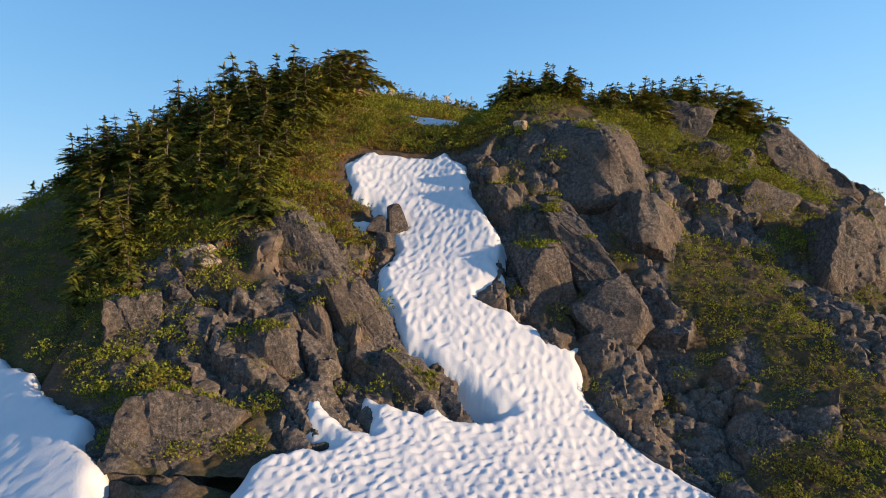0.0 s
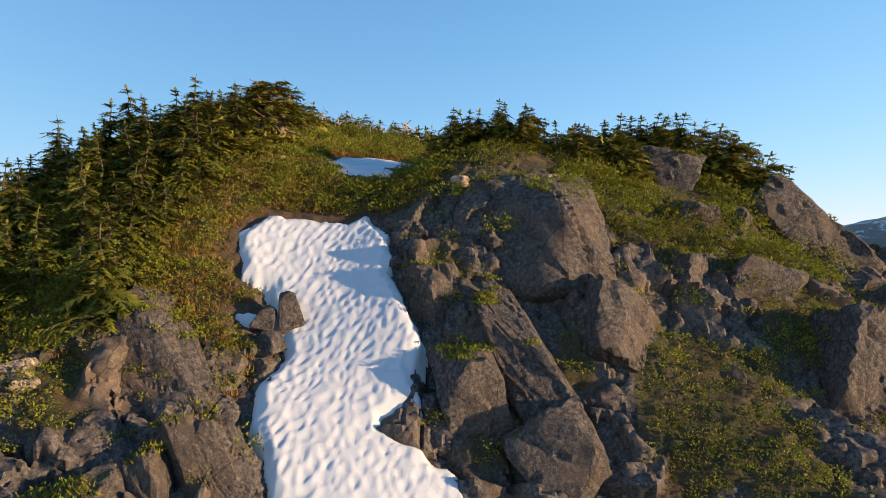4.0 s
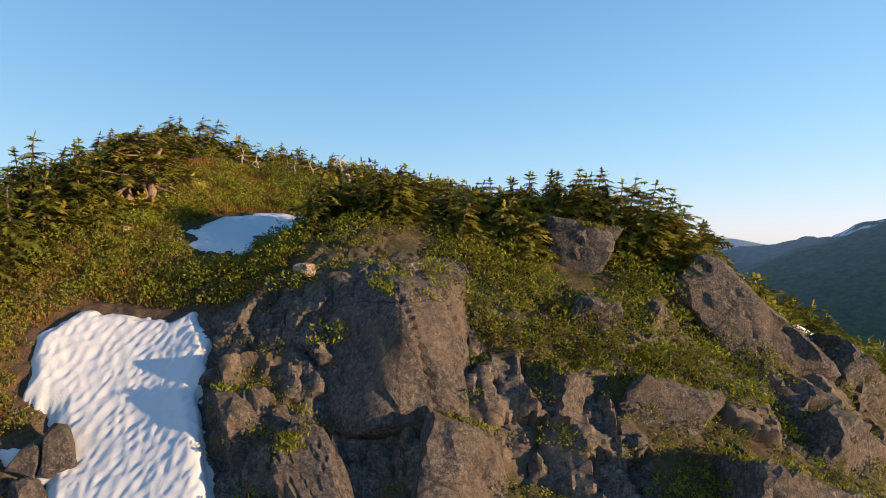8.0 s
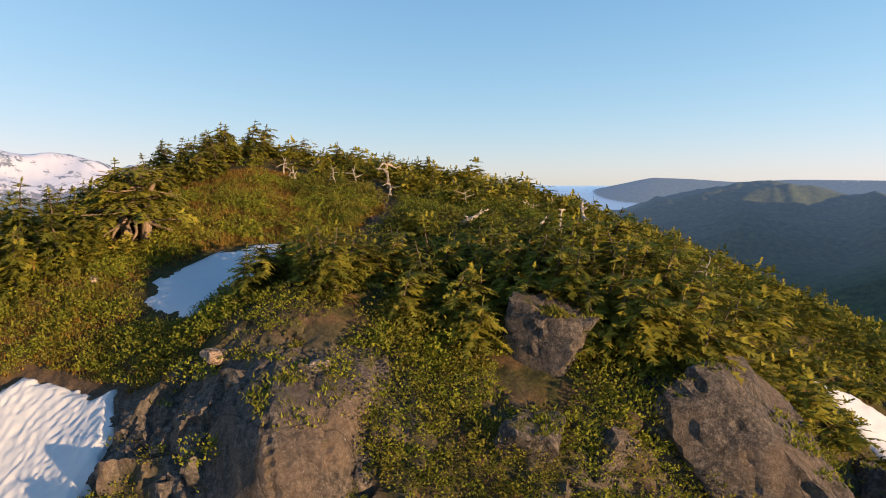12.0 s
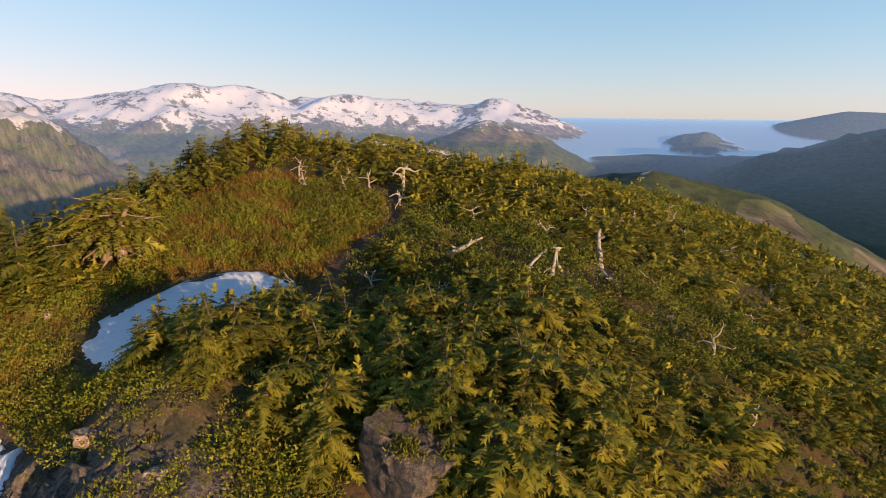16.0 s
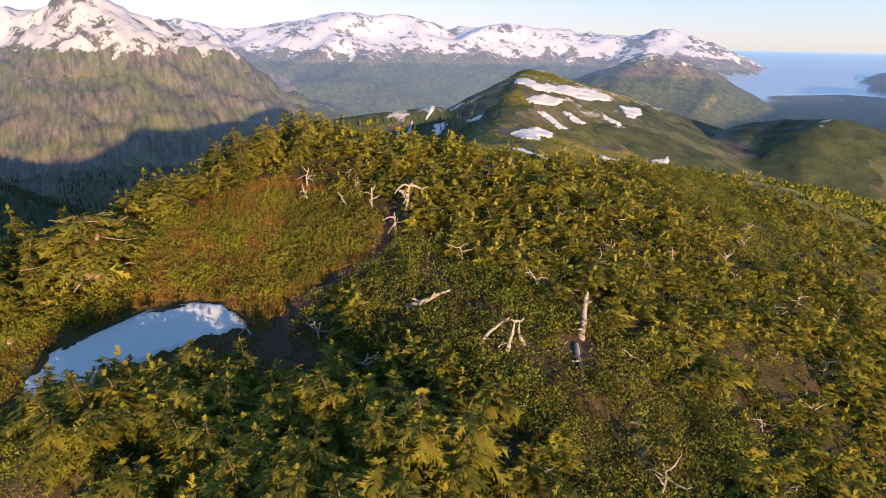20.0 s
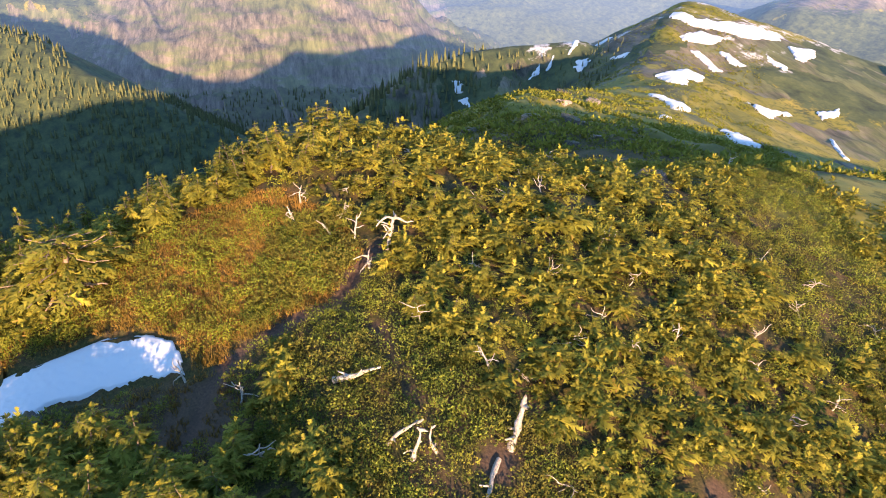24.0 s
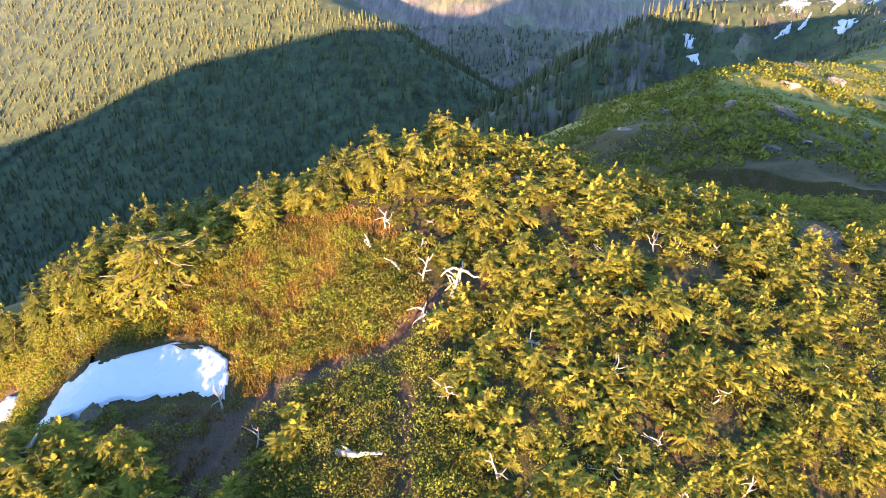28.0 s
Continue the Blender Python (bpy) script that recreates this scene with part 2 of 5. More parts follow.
# crest lines of the country round about: (points, slope, rounding)
RIDGES = [
    ([(-8, 80, 10), (-20, 108, 5), (-57, 122, 1), (-120, 170, -9), (-230, 330, -38), (-340, 480, -40), (-405, 560, -13), (-450, 640, -9), (-560, 700, -60), (-800, 760, -200)], 0.62, 22),
    ([(-450, 640, -10), (-370, 690, -50), (-300, 737, -78), (-220, 720, -48), (-150, 700, -38), (-60, 705, -55), (60, 720, -110), (160, 760, -190)], 0.55, 20),
    ([seen_from_hill(*p) for p in ((128, 2.0, 2700), (108, 1.6, 2900), (96, 0.9, 2850), (84, 0.5, 2800), (79, 1.0, 2750), (76, 1.6, 2700), (73.3, 2.6, 2650), (70, 1.5, 2650), (66.7, -0.1, 2650), (64, -2.6, 2600), (57, -6.2, 2450), (54, -8.5, 2300))], 0.55, 50),
    ([seen_from_hill(*p) for p in ((108, 1.0, 2500), (100, -2.6, 1900), (91.3, -5.4, 1550), (87.3, -8.5, 1400), (84, -10.0, 1320), (80, -12.3, 1220), (72, -19.5, 1050))], 0.62, 30),
    ([seen_from_hill(*p) for p in ((76, 1.2, 4150), (69, 1.3, 4150), (63, 0.9, 4200), (58, 1.7, 4150), (54.8, 2.3, 4100), (51, 2.0, 4150), (48.5, 1.8, 4100), (46, 1.0, 4200), (42.5, 1.7, 4150), (36, 1.2, 4150), (31, 0.7, 4100),
                                 (27.9, 1.15, 4050), (24, -0.6, 4000), (20, -3.2, 3900), (17, -6, 3800))], 0.42, 60),
    ([seen_from_hill(*p) for p in ((36, -4, 2900), (32, -1.6, 2850), (29, -0.6, 2800), (25.5, -1.9, 2750), (21, -5, 2650), (17, -9, 2500))], 0.5, 60),
    ([seen_from_hill(*p) for p in ((9, -4.0, 3000), (7.5, -3.5, 3000), (3, -5, 2900), (0, -2.2, 2850), (-4, -0.2, 2800), (-7.5, 0.2, 2800), (-13, -0.9, 2800), (-18, -0.6, 2700), (-24, -0.2, 2600), (-30, 0.3, 2500), (-35, 2.0, 2400), (-45, 3.0, 2400), (-70, 2.5, 2400))], 0.34, 90),
    ([seen_from_hill(*p) for p in ((20.5, -3.0, 3600), (17, -2.3, 3600), (14.5, -2.0, 3620), (12.4, -1.55, 3650), (10.5, -1.9, 3620), (8.5, -2.5, 3600), (6.5, -3.2, 3500))], 0.2, 31),
    ([seen_from_hill(*p) for p in ((9.2, -1.5, 4250), (6, -1.1, 4300), (3.5, -0.5, 4350), (1.2, 0.25, 4400), (-1.5, 0.15, 4400), (-5, -0.1, 4400), (-9, 0.1, 4400), (-20, 0.0, 4400))], 0.22, 28),
    ([seen_from_hill(*p) for p in ((25, -4.8, 3000), (19, -3.7, 3050), (15, -3.4, 3080), (11, -3.5, 3050), (7, -3.3, 3050), (3, -3.1, 3000), (0, -2.4, 2950))], 0.12, 28),
    ([seen_from_hill(*p) for p in ((17, -9, 1500), (10, -8, 1450), (2, -9.5, 1400), (-8, -11, 1300))], 0.4, 60),
    ([seen_from_hill(*p) for p in ((47, -5.8, 680), (51.5, -6.3, 690), (54, -6.6, 700), (56.2, -7.0, 705), (59.6, -8.2, 690), (63.5, -11.0, 660), (66.6, -13.2, 640), (70, -18, 600))], 0.75, 10),
    # unseen south ridge, added to throw the shadow edge across the western spur
    ([(0, -70, -50), (0, -300, -50), (0, -580, -110), (0, -660, -142), (0, -700, -176), (0, -800, -210), (0, -1100, -300)], 0.6, 12),
    ([seen_from_hill(*p) for p in ((-75, -14, 900), (-95, -12, 1000), (-120, -10, 1300), (-160, -9, 1500), (-190, -10, 1500), (-220, -8, 1800))], 0.35, 60),
]


def valley_floor(x, y):
    """Valley bottoms, and the inlets of the sea to the north-east."""
    bearing = np.degrees(np.arctan2(-(x - 26), y - 48))
    far = np.hypot(x - 26, y - 48)
    seaward = smooth(60, 32, bearing) * smooth(-70, -40, bearing) * smooth(1500, 3000, far)
    return -520 + seaward * (330 + 180 * smooth(2700, 4780, far))


def country(x, y):
    """Ridges and valleys beyond the hill."""
    bearing = np.degrees(np.arctan2(-(x - 26), y - 48))
    far = np.hypot(x - 26, y - 48)
    z = valley_floor(x, y)
    for i, (line, slope, soft) in enumerate(RIDGES):
        best = np.full(np.shape(x), -1e9)
        for (ax, ay, az), (bx, by, bz) in zip(line, line[1:]):
            ex, ey = bx - ax, by - ay
            u = np.clip(((x - ax) * ex + (y - ay) * ey) / (ex * ex + ey * ey), 0, 1)
            d = np.hypot(x - ax - u * ex, y - ay - u * ey)
            east = (x - ax) * ey - (y - ay) * ex > 0
            fall = np.where(east, 0.5 * slope, 1.25 * slope) if i < 1 else slope
            best = np.maximum(best, az + (bz - az) * u - fall * (np.sqrt(d * d + soft * soft) - soft))
        if i < 2:
            best = best + 3.2 * fbm(x / 38, y / 38, 5, 55) + 1.5 * ridged(x / 17, y / 17, 3, 58)
        if i == 2:
            best = best + 30 * ridged(x / 105, y / 105, 4, 57) * smooth(900, 1500, far)
        if soft > 30:
            rough = np.clip((far - 600) / 1500, 0, 1.4)
            best = best + rough * (40 * ridged(x / 480, y / 480, 6, 40 + i) - 20)
        z = softmax(z, best, 6.0)
    return z


def ground_level(x, y):
    """The lie of the land, with neither stones nor roughness."""
    dist = np.hypot(x - 2, y - 58)
    near = hill(x, y)
    return np.where(dist < 62, near, softmax(near - 0.0009 * np.clip(dist - 62, 0, 1e4) ** 1.6, country(x, y), 3.0))


def rockiness(x, y):
    """How far bare rock takes the place of soil, 0 to 1."""
    face = smooth(41.5, 36.0, y + 1.4 * fbm(x / 5, y / 5, 3, 3)) * smooth(-15.5, -12.0, x) * smooth(17.0, 20.0, y)
    east = smooth(17.0, 21.0, x) * smooth(47.0, 43.0, y + 0.5 * (x - 22)) * smooth(20, 26, y) * smooth(44, 34, x)
    cover = smooth(0.12, 0.42, fbm(x / 3.1 + 9, y / 2.3, 4, 5) + 0.42 * smooth(8, 14, x) * smooth(38, 33, y) + 0.24 * smooth(-4, -7, x))
    bushy = np.maximum(smooth(31.0, 33.0, y) * smooth(-3.0, -4.6, x), smooth(37.4, 38.6, y) * smooth(3.4, 2.2, x))
    return np.clip(np.maximum(face, east), 0, 1) * (1 - 0.85 * cover) * (1 - 0.9 * bushy)


def roughness_of_ground(x, y):
    dist = np.hypot(x - 2, y - 58)
    rock = rockiness(x, y)
    snowy = np.maximum(inside(GULLY, x, y), np.maximum(inside(PATCH, x, y), inside(WEST_SNOW, x, y)))
    keep = smooth(1.0, -0.3, snowy)
    h1, j1 = blocks((x + 0.45 * y) / 2.3 + 0.3 * fbm(x, y, 2, 12), (y - 0.25 * x) / 2.9, 3)
    h2, j2 = blocks((x + 0.5 * y) / 0.85, (y - 0.3 * x) / 1.0 + 0.2 * fbm(x * 2, y * 2, 2, 13), 4)
    z = rock * (1.25 * h1 - 0.35 * smooth(0.14, 0.0, j1) + 0.38 * h2 - 0.12 * smooth(0.16, 0.0, j2) + 0.14 * ridged(x / 0.9, y / 1.1, 3, 17)) * keep
    z = z + (0.16 * fbm(x / 2.2, y / 2.2, 4, 23) + 0.5 * fbm(x / 9, y / 9, 2, 29) * smooth(4, 12, np.abs(y - 47))) * (1 - 0.6 * rock) * keep
    z = z - 0.14 * smooth(0.7, 0.1, np.minimum(near_line(PATH_A, x, y), near_line(PATH_B, x, y)))
    z = z - 0.12 * smooth(-0.6, -0.2, snowy) * smooth(0.2, -0.1, snowy)
    return z * smooth(140, 60, dist)


def cliff_cover(x, y):
    """1 where the detailed cliff sheet takes over from the ground."""
    return smooth(-16.5, -15.5, x) * smooth(29.5, 28.0, x) * smooth(21.0, 22.0, y) * smooth(43.5, 42.0, y)


def crags(x, y):
    """How far the broken cliff stands out from the plain lie of the land."""
    s = 1.35 * y
    rock = rockiness(x, y)
    snowy = np.maximum(inside(GULLY, x, y), inside(WEST_SNOW, x, y))
    keep = smooth(1.0, -0.3, snowy)
    h1, j1 = blocks((x + 0.5 * s) / 2.6 + 0.25 * fbm(x, s, 2, 12), (s - 0.35 * x) / 3.4, 3)
    h2, j2 = blocks((x + 0.55 * s) / 1.0, (s - 0.4 * x) / 1.3 + 0.2 * fbm(x * 2, s * 2, 2, 13), 4)
    h3, j3 = blocks((x + 0.4 * s) / 0.42, (s - 0.3 * x) / 0.5, 6)
    out = 1.0 * h1 - 0.30 * smooth(0.10, 0.0, j1) + 0.42 * h2 - 0.14 * smooth(0.12, 0.0, j2) + 0.14 * h3 - 0.05 * smooth(0.14, 0.0, j3) + 0.10 * ridged(x / 0.7, s / 0.8, 4, 17)
    soil = 0.22 * fbm(x / 1.1, s / 1.1, 4, 23) + 0.07 * fbm(x / 0.3, s / 0.3, 2, 24)
    return (rock * out + (1 - rock) * soil) * keep


def land(x, y):
    x, y = np.asarray(x, float), np.asarray(y, float)
    under = cliff_cover(x, y)
    return ground_level(x, y) + roughness_of_ground(x, y) * (1 - under) + under * 0.8 * crags(x, y)


def land_at(x, y):
    return float(land(np.array([x]), np.array([y]))[0])


# ---- materials ----
def material(name, rough=0.9, bump=0.0, bump_scale=8.0, metal=0.0):
    m = bpy.data.materials.new(name)
    m.use_nodes = True
    nt = m.node_tree
    shader = nt.nodes["Principled BSDF"]
    shader.inputs["Roughness"].default_value = rough
    shader.inputs["Metallic"].default_value = metal
    shader.inputs["Specular IOR Level"].default_value = 0.25
    return m, nt, shader


def node(nt, kind, **values):
    n = nt.nodes.new(kind)
    for k, v in values.items():
        n.inputs[k].default_value = v
    return n


def place(nt):
    return nt.nodes.new("ShaderNodeNewGeometry").outputs["Position"]


def noise_of(nt, where, scale, detail=4.0, rough=0.55, stretch=None):
    n = node(nt, "ShaderNodeTexNoise", Scale=scale, Detail=detail, Roughness=rough)
    if stretch:
        mp = nt.nodes.new("ShaderNodeMapping")
        mp.inputs["Scale"].default_value = stretch[:3]
        if len(stretch) > 3:
            mp.inputs["Rotation"].default_value = stretch[3:]
        nt.links.new(where, mp.inputs["Vector"])
        where = mp.outputs[0]
    nt.links.new(where, n.inputs["Vector"])
    return n.outputs["Fac"]


def ramp(nt, fac, *stops):
    r = nt.nodes.new("ShaderNodeValToRGB")
    while len(r.color_ramp.elements) < len(stops):
        r.color_ramp.elements.new(0.5)
    for e, (p, c) in zip(r.color_ramp.elements, stops):
        e.position, e.color = p, (*c, 1) if len(c) == 3 else c
    nt.links.new(fac, r.inputs[0])
    return r.outputs[0]


def grey(nt, fac, low, high):
    r = nt.nodes.new("ShaderNodeMapRange")
    r.interpolation_type = "SMOOTHSTEP"
    r.inputs["From Min"].default_value, r.inputs["From Max"].default_value = low, high
    nt.links.new(fac, r.inputs["Value"])
    return r.outputs[0]


def mix(nt, fac, a, b, blend="MIX"):
    m = nt.nodes.new("ShaderNodeMix")
    m.data_type, m.blend_type = "RGBA", blend
    for sock, v in ((m.inputs[0], fac), (m.inputs[6], a), (m.inputs[7], b)):
        if isinstance(v, bpy.types.NodeSocket):
            nt.links.new(v, sock)
        else:
            sock.default_value = (*v, 1) if isinstance(v, tuple) else v
    return m.outputs[2]


def calc(nt, op, a, b):
    m = nt.nodes.new("ShaderNodeMath")
    m.operation = op
    for sock, v in zip(m.inputs, (a, b)):
        if isinstance(v, bpy.types.NodeSocket):
            nt.links.new(v, sock)
        else:
            sock.default_value = v
    return m.outputs[0]


def attr(nt, name):
    a = nt.nodes.new("ShaderNodeAttribute")
    a.attribute_name = name
    return a.outputs["Fac"]


def relief(nt, shader, height, strength, distance=0.05):
    b = nt.nodes.new("ShaderNodeBump")
    b.inputs["Strength"].default_value, b.inputs["Distance"].default_value = strength, distance
    nt.links.new(height, b.inputs["Height"])
    nt.links.new(b.outputs[0], shader.inputs["Normal"])


def node_colour(nt, where):
    n = node(nt, "ShaderNodeTexNoise", Scale=0.8, Detail=4.0)
    nt.links.new(where, n.inputs["Vector"])
    return n.outputs["Color"]


def rock_colour(nt, where):
    big = noise_of(nt, where, 0.45, 5)
    grain = noise_of(nt, where, 6.0, 10, 0.75)
    streak = noise_of(nt, where, 1.3, 5, 0.6, (1.6, 1.6, 0.35, 0, 0.5, 0))
    c = ramp(nt, grain, (0.36, (0.026, 0.022, 0.021)), (0.5, (0.078, 0.065, 0.058)), (0.64, (0.19, 0.153, 0.128)))
    c = mix(nt, calc(nt, "MULTIPLY", grey(nt, big, 0.45, 0.65), 0.45), c, (0.15, 0.100, 0.066))
    c = mix(nt, calc(nt, "MULTIPLY", grey(nt, streak, 0.52, 0.68), 0.6), c, (0.040, 0.035, 0.034))
    speck = noise_of(nt, where, 17.0, 4, 0.65)
    c = mix(nt, calc(nt, "MULTIPLY", grey(nt, speck, 0.57, 0.68), 0.45), c, (0.27, 0.245, 0.22))
    c = mix(nt, calc(nt, "MULTIPLY", grey(nt, speck, 0.42, 0.32), 0.45), c, (0.035, 0.030, 0.027))
    joint = nt.nodes.new("ShaderNodeTexVoronoi")
    joint.feature = "DISTANCE_TO_EDGE"
    joint.inputs["Scale"].default_value = 0.36
    bent = nt.nodes.new("ShaderNodeMapping")
    bent.inputs["Rotation"].default_value, bent.inputs["Scale"].default_value = (0.5, 0.7, 0.3), (1.0, 1.0, 0.55)
    nt.links.new(mix(nt, 0.45, where, node_colour(nt, where), "ADD"), bent.inputs["Vector"])
    nt.links.new(bent.outputs[0], joint.inputs["Vector"])
    c = mix(nt, calc(nt, "MULTIPLY", grey(nt, joint.outputs["Distance"], 0.012, 0.003), 0.5), c, (0.014, 0.012, 0.010))
    lichen = noise_of(nt, where, 3.2, 6, 0.75)
    c = mix(nt, calc(nt, "MULTIPLY", grey(nt, lichen, 0.66, 0.72), 0.7), c, (0.40, 0.39, 0.36))
    return c, grain, streak


def make_rock(name="weathered_rock", pale=1.0):
    m, nt, sh = material(name, 0.85)
    where = place(nt)
    c, grain, streak = rock_colour(nt, where)
    if pale > 1:
        c = mix(nt, 1.0, c, (pale, pale * 0.95, pale * 0.9), "MULTIPLY")
    geo = nt.nodes.new("ShaderNodeNewGeometry")
    sep = nt.nodes.new("ShaderNodeSeparateXYZ")
    nt.links.new(geo.outputs["Normal"], sep.inputs[0])
    moss_n = noise_of(nt, where, 1.3, 6, 0.65)
    moss = grey(nt, calc(nt, "ADD", calc(nt, "MULTIPLY", sep.outputs[2], 0.55), moss_n), 0.98, 1.12)
    c = mix(nt, moss, c, ramp(nt, noise_of(nt, where, 12, 4), (0.3, (0.045, 0.05, 0.014)), (0.7, (0.14, 0.115, 0.04))))
    nt.links.new(c, sh.inputs["Base Color"])
    crack = noise_of(nt, where, 1.1, 8, 0.68, (1, 1, 0.6, 0.3, 0.6, 0))
    h = calc(nt, "ADD", calc(nt, "MULTIPLY", grain, 0.9), calc(nt, "MULTIPLY", crack, 1.2))
    relief(nt, sh, h, 0.85, 0.16)
    return m


def make_ground(name="mountain_ground", glow=0.0):
    m, nt, sh = material(name, 0.95)
    where = place(nt)
    rock_c, grain, streak = rock_colour(nt, where)
    fine = noise_of(nt, where, 9.0, 6, 0.7)
    mid = noise_of(nt, where, 0.9, 5, 0.6)
    moss = ramp(nt, fine, (0.3, (0.014, 0.015, 0.005)), (0.5, (0.042, 0.038, 0.010)), (0.72, (0.11, 0.082, 0.024)))
    moss = mix(nt, grey(nt, mid, 0.45, 0.62), moss, ramp(nt, fine, (0.3, (0.030, 0.019, 0.009)), (0.7, (0.12, 0.072, 0.030))))
    heath = ramp(nt, fine, (0.28, (0.05, 0.028, 0.011)), (0.5, (0.15, 0.088, 0.026)), (0.72, (0.25, 0.15, 0.05)))
    heath = mix(nt, calc(nt, "MULTIPLY", grey(nt, mid, 0.45, 0.6), 0.6), heath, (0.11, 0.115, 0.025))
    soil = ramp(nt, fine, (0.3, (0.035, 0.022, 0.016)), (0.7, (0.12, 0.07, 0.045)))
    c = mix(nt, attr(nt, "heath"), moss, heath)
    c = mix(nt, attr(nt, "soil"), c, soil)
    c = mix(nt, attr(nt, "rock"), c, rock_c)
    # the country beyond: meadow slopes, forest, bare cliff and old snow
    wide = noise_of(nt, where, 0.02, 8, 0.65)
    wider = noise_of(nt, where, 0.006, 10, 0.7)
    tussock = noise_of(nt, where, 0.22, 6, 0.75)
    green = ramp(nt, wide, (0.32, (0.085, 0.085, 0.016)), (0.5, (0.185, 0.16, 0.030)), (0.68, (0.26, 0.20, 0.055)))
    green = mix(nt, calc(nt, "MULTIPLY", grey(nt, tussock, 0.50, 0.62), 0.75), green, (0.035, 0.045, 0.010))
    green = mix(nt, calc(nt, "MULTIPLY", grey(nt, tussock, 0.40, 0.34), 0.6), green, (0.19, 0.135, 0.075))
    c = mix(nt, attr(nt, "meadow"), c, green)
    wood = ramp(nt, noise_of(nt, where, 0.05, 8, 0.75), (0.35, (0.022, 0.032, 0.022)), (0.52, (0.055, 0.07, 0.032)), (0.7, (0.10, 0.11, 0.045)))
    edge = calc(nt, "MULTIPLY", calc(nt, "SUBTRACT", noise_of(nt, where, 0.045, 6, 0.75), 0.5), 1.4)
    c = mix(nt, grey(nt, calc(nt, "ADD", attr(nt, "forest"), edge), 0.42, 0.58), c, wood)
    turned = nt.nodes.new("ShaderNodeMapping")
    turned.inputs["Rotation"].default_value = (0, 0, radians(-72))
    nt.links.new(where, turned.inputs["Vector"])
    runnel = noise_of(nt, turned.outputs[0], 0.06, 10, 0.8, (1.0, 0.2, 0.2))
    ledge = noise_of(nt, where, 0.012, 8, 0.7, (0.5, 0.5, 2.5))
    cliff = ramp(nt, runnel, (0.38, (0.035, 0.034, 0.026)), (0.5, (0.105, 0.09, 0.068)), (0.62, (0.19, 0.155, 0.12)))
    cliff = mix(nt, grey(nt, ledge, 0.46, 0.58), cliff, ramp(nt, runnel, (0.4, (0.05, 0.06, 0.03)), (0.6, (0.13, 0.135, 0.06))))
    c = mix(nt, grey(nt, calc(nt, "ADD", attr(nt, "cliff"), edge), 0.42, 0.56), c, cliff)
    snow_n = calc(nt, "ADD", calc(nt, "MULTIPLY", wider, 0.5), calc(nt, "MULTIPLY", noise_of(nt, where, 0.02, 9, 0.72, (1, 1, 0.35)), 0.5))
    snow = grey(nt, calc(nt, "ADD", snow_n, attr(nt, "snow")), 0.99, 1.03)
    c = mix(nt, snow, c, (0.47, 0.45, 0.45))
    water = attr(nt, "water")
    c = mix(nt, water, c, (0.24, 0.26, 0.28))
    nt.links.new(c, sh.inputs["Base Color"])
    # haze is painted on as blue emission that grows with distance
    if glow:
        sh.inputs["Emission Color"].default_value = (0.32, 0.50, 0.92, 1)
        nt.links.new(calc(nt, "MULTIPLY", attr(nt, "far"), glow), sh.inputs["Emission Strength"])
    nt.links.new(calc(nt, "SUBTRACT", 0.95, calc(nt, "MULTIPLY", water, 0.8)), sh.inputs["Roughness"])
    near = calc(nt, "SUBTRACT", 1.0, calc(nt, "MAXIMUM", attr(nt, "forest"), water))
    relief(nt, sh, calc(nt, "MULTIPLY", calc(nt, "ADD", fine, calc(nt, "MULTIPLY", mid, 2.0)), near), 0.10, 0.12)
    return m


def make_snow():
    m, nt, sh = material("old_snow", 0.55)
    where = place(nt)
    dirt = noise_of(nt, where, 2.5, 8, 0.75)
    c = mix(nt, grey(nt, dirt, 0.62, 0.80), (0.56, 0.56, 0.575), (0.42, 0.37, 0.32))
    nt.links.new(c, sh.inputs["Base Color"])
    sh.inputs["Subsurface Weight"].default_value = 0.0
    relief(nt, sh, noise_of(nt, where, 14, 5, 0.6), 0.35, 0.04)
    return m


def make_leaf(name, dark, light, dry, glow=0.35, other=None):
    m, nt, sh = material(name, 0.8)
    sh.inputs["Specular IOR Level"].default_value = 0.07
    geo = nt.nodes.new("ShaderNodeNewGeometry")
    info = nt.nodes.new("ShaderNodeObjectInfo")
    clump = noise_of(nt, geo.outputs["Position"], 2.6, 3)
    tone = calc(nt, "ADD", calc(nt, "MULTIPLY", geo.outputs["Random Per Island"], 0.55), calc(nt, "MULTIPLY", clump, 0.55))
    c = ramp(nt, tone, (0.18, dark), (0.62, light), (0.78, light), (0.86, dry))
    patch = noise_of(nt, geo.outputs["Position"], 0.35, 3)
    c = mix(nt, calc(nt, "MULTIPLY", grey(nt, patch, 0.42, 0.66), 0.6), c, dark)
    c = mix(nt, calc(nt, "MULTIPLY", info.outputs["Random"], 0.35), c, light)
    if other:
        c = mix(nt, calc(nt, "MULTIPLY", grey(nt, noise_of(nt, geo.outputs["Position"], 0.55, 5, 0.65), 0.46, 0.6), 0.6), c, other)
    nt.links.new(c, sh.inputs["Base Color"])
    tr = nt.nodes.new("ShaderNodeBsdfTranslucent")
    nt.links.new(c, tr.inputs[0])
    mx = nt.nodes.new("ShaderNodeMixShader")
    mx.inputs[0].default_value = glow
    nt.links.new(sh.outputs[0], mx.inputs[1])
    nt.links.new(tr.outputs[0], mx.inputs[2])
    nt.links.new(mx.outputs[0], nt.nodes["Material Output"].inputs[0])
    return m


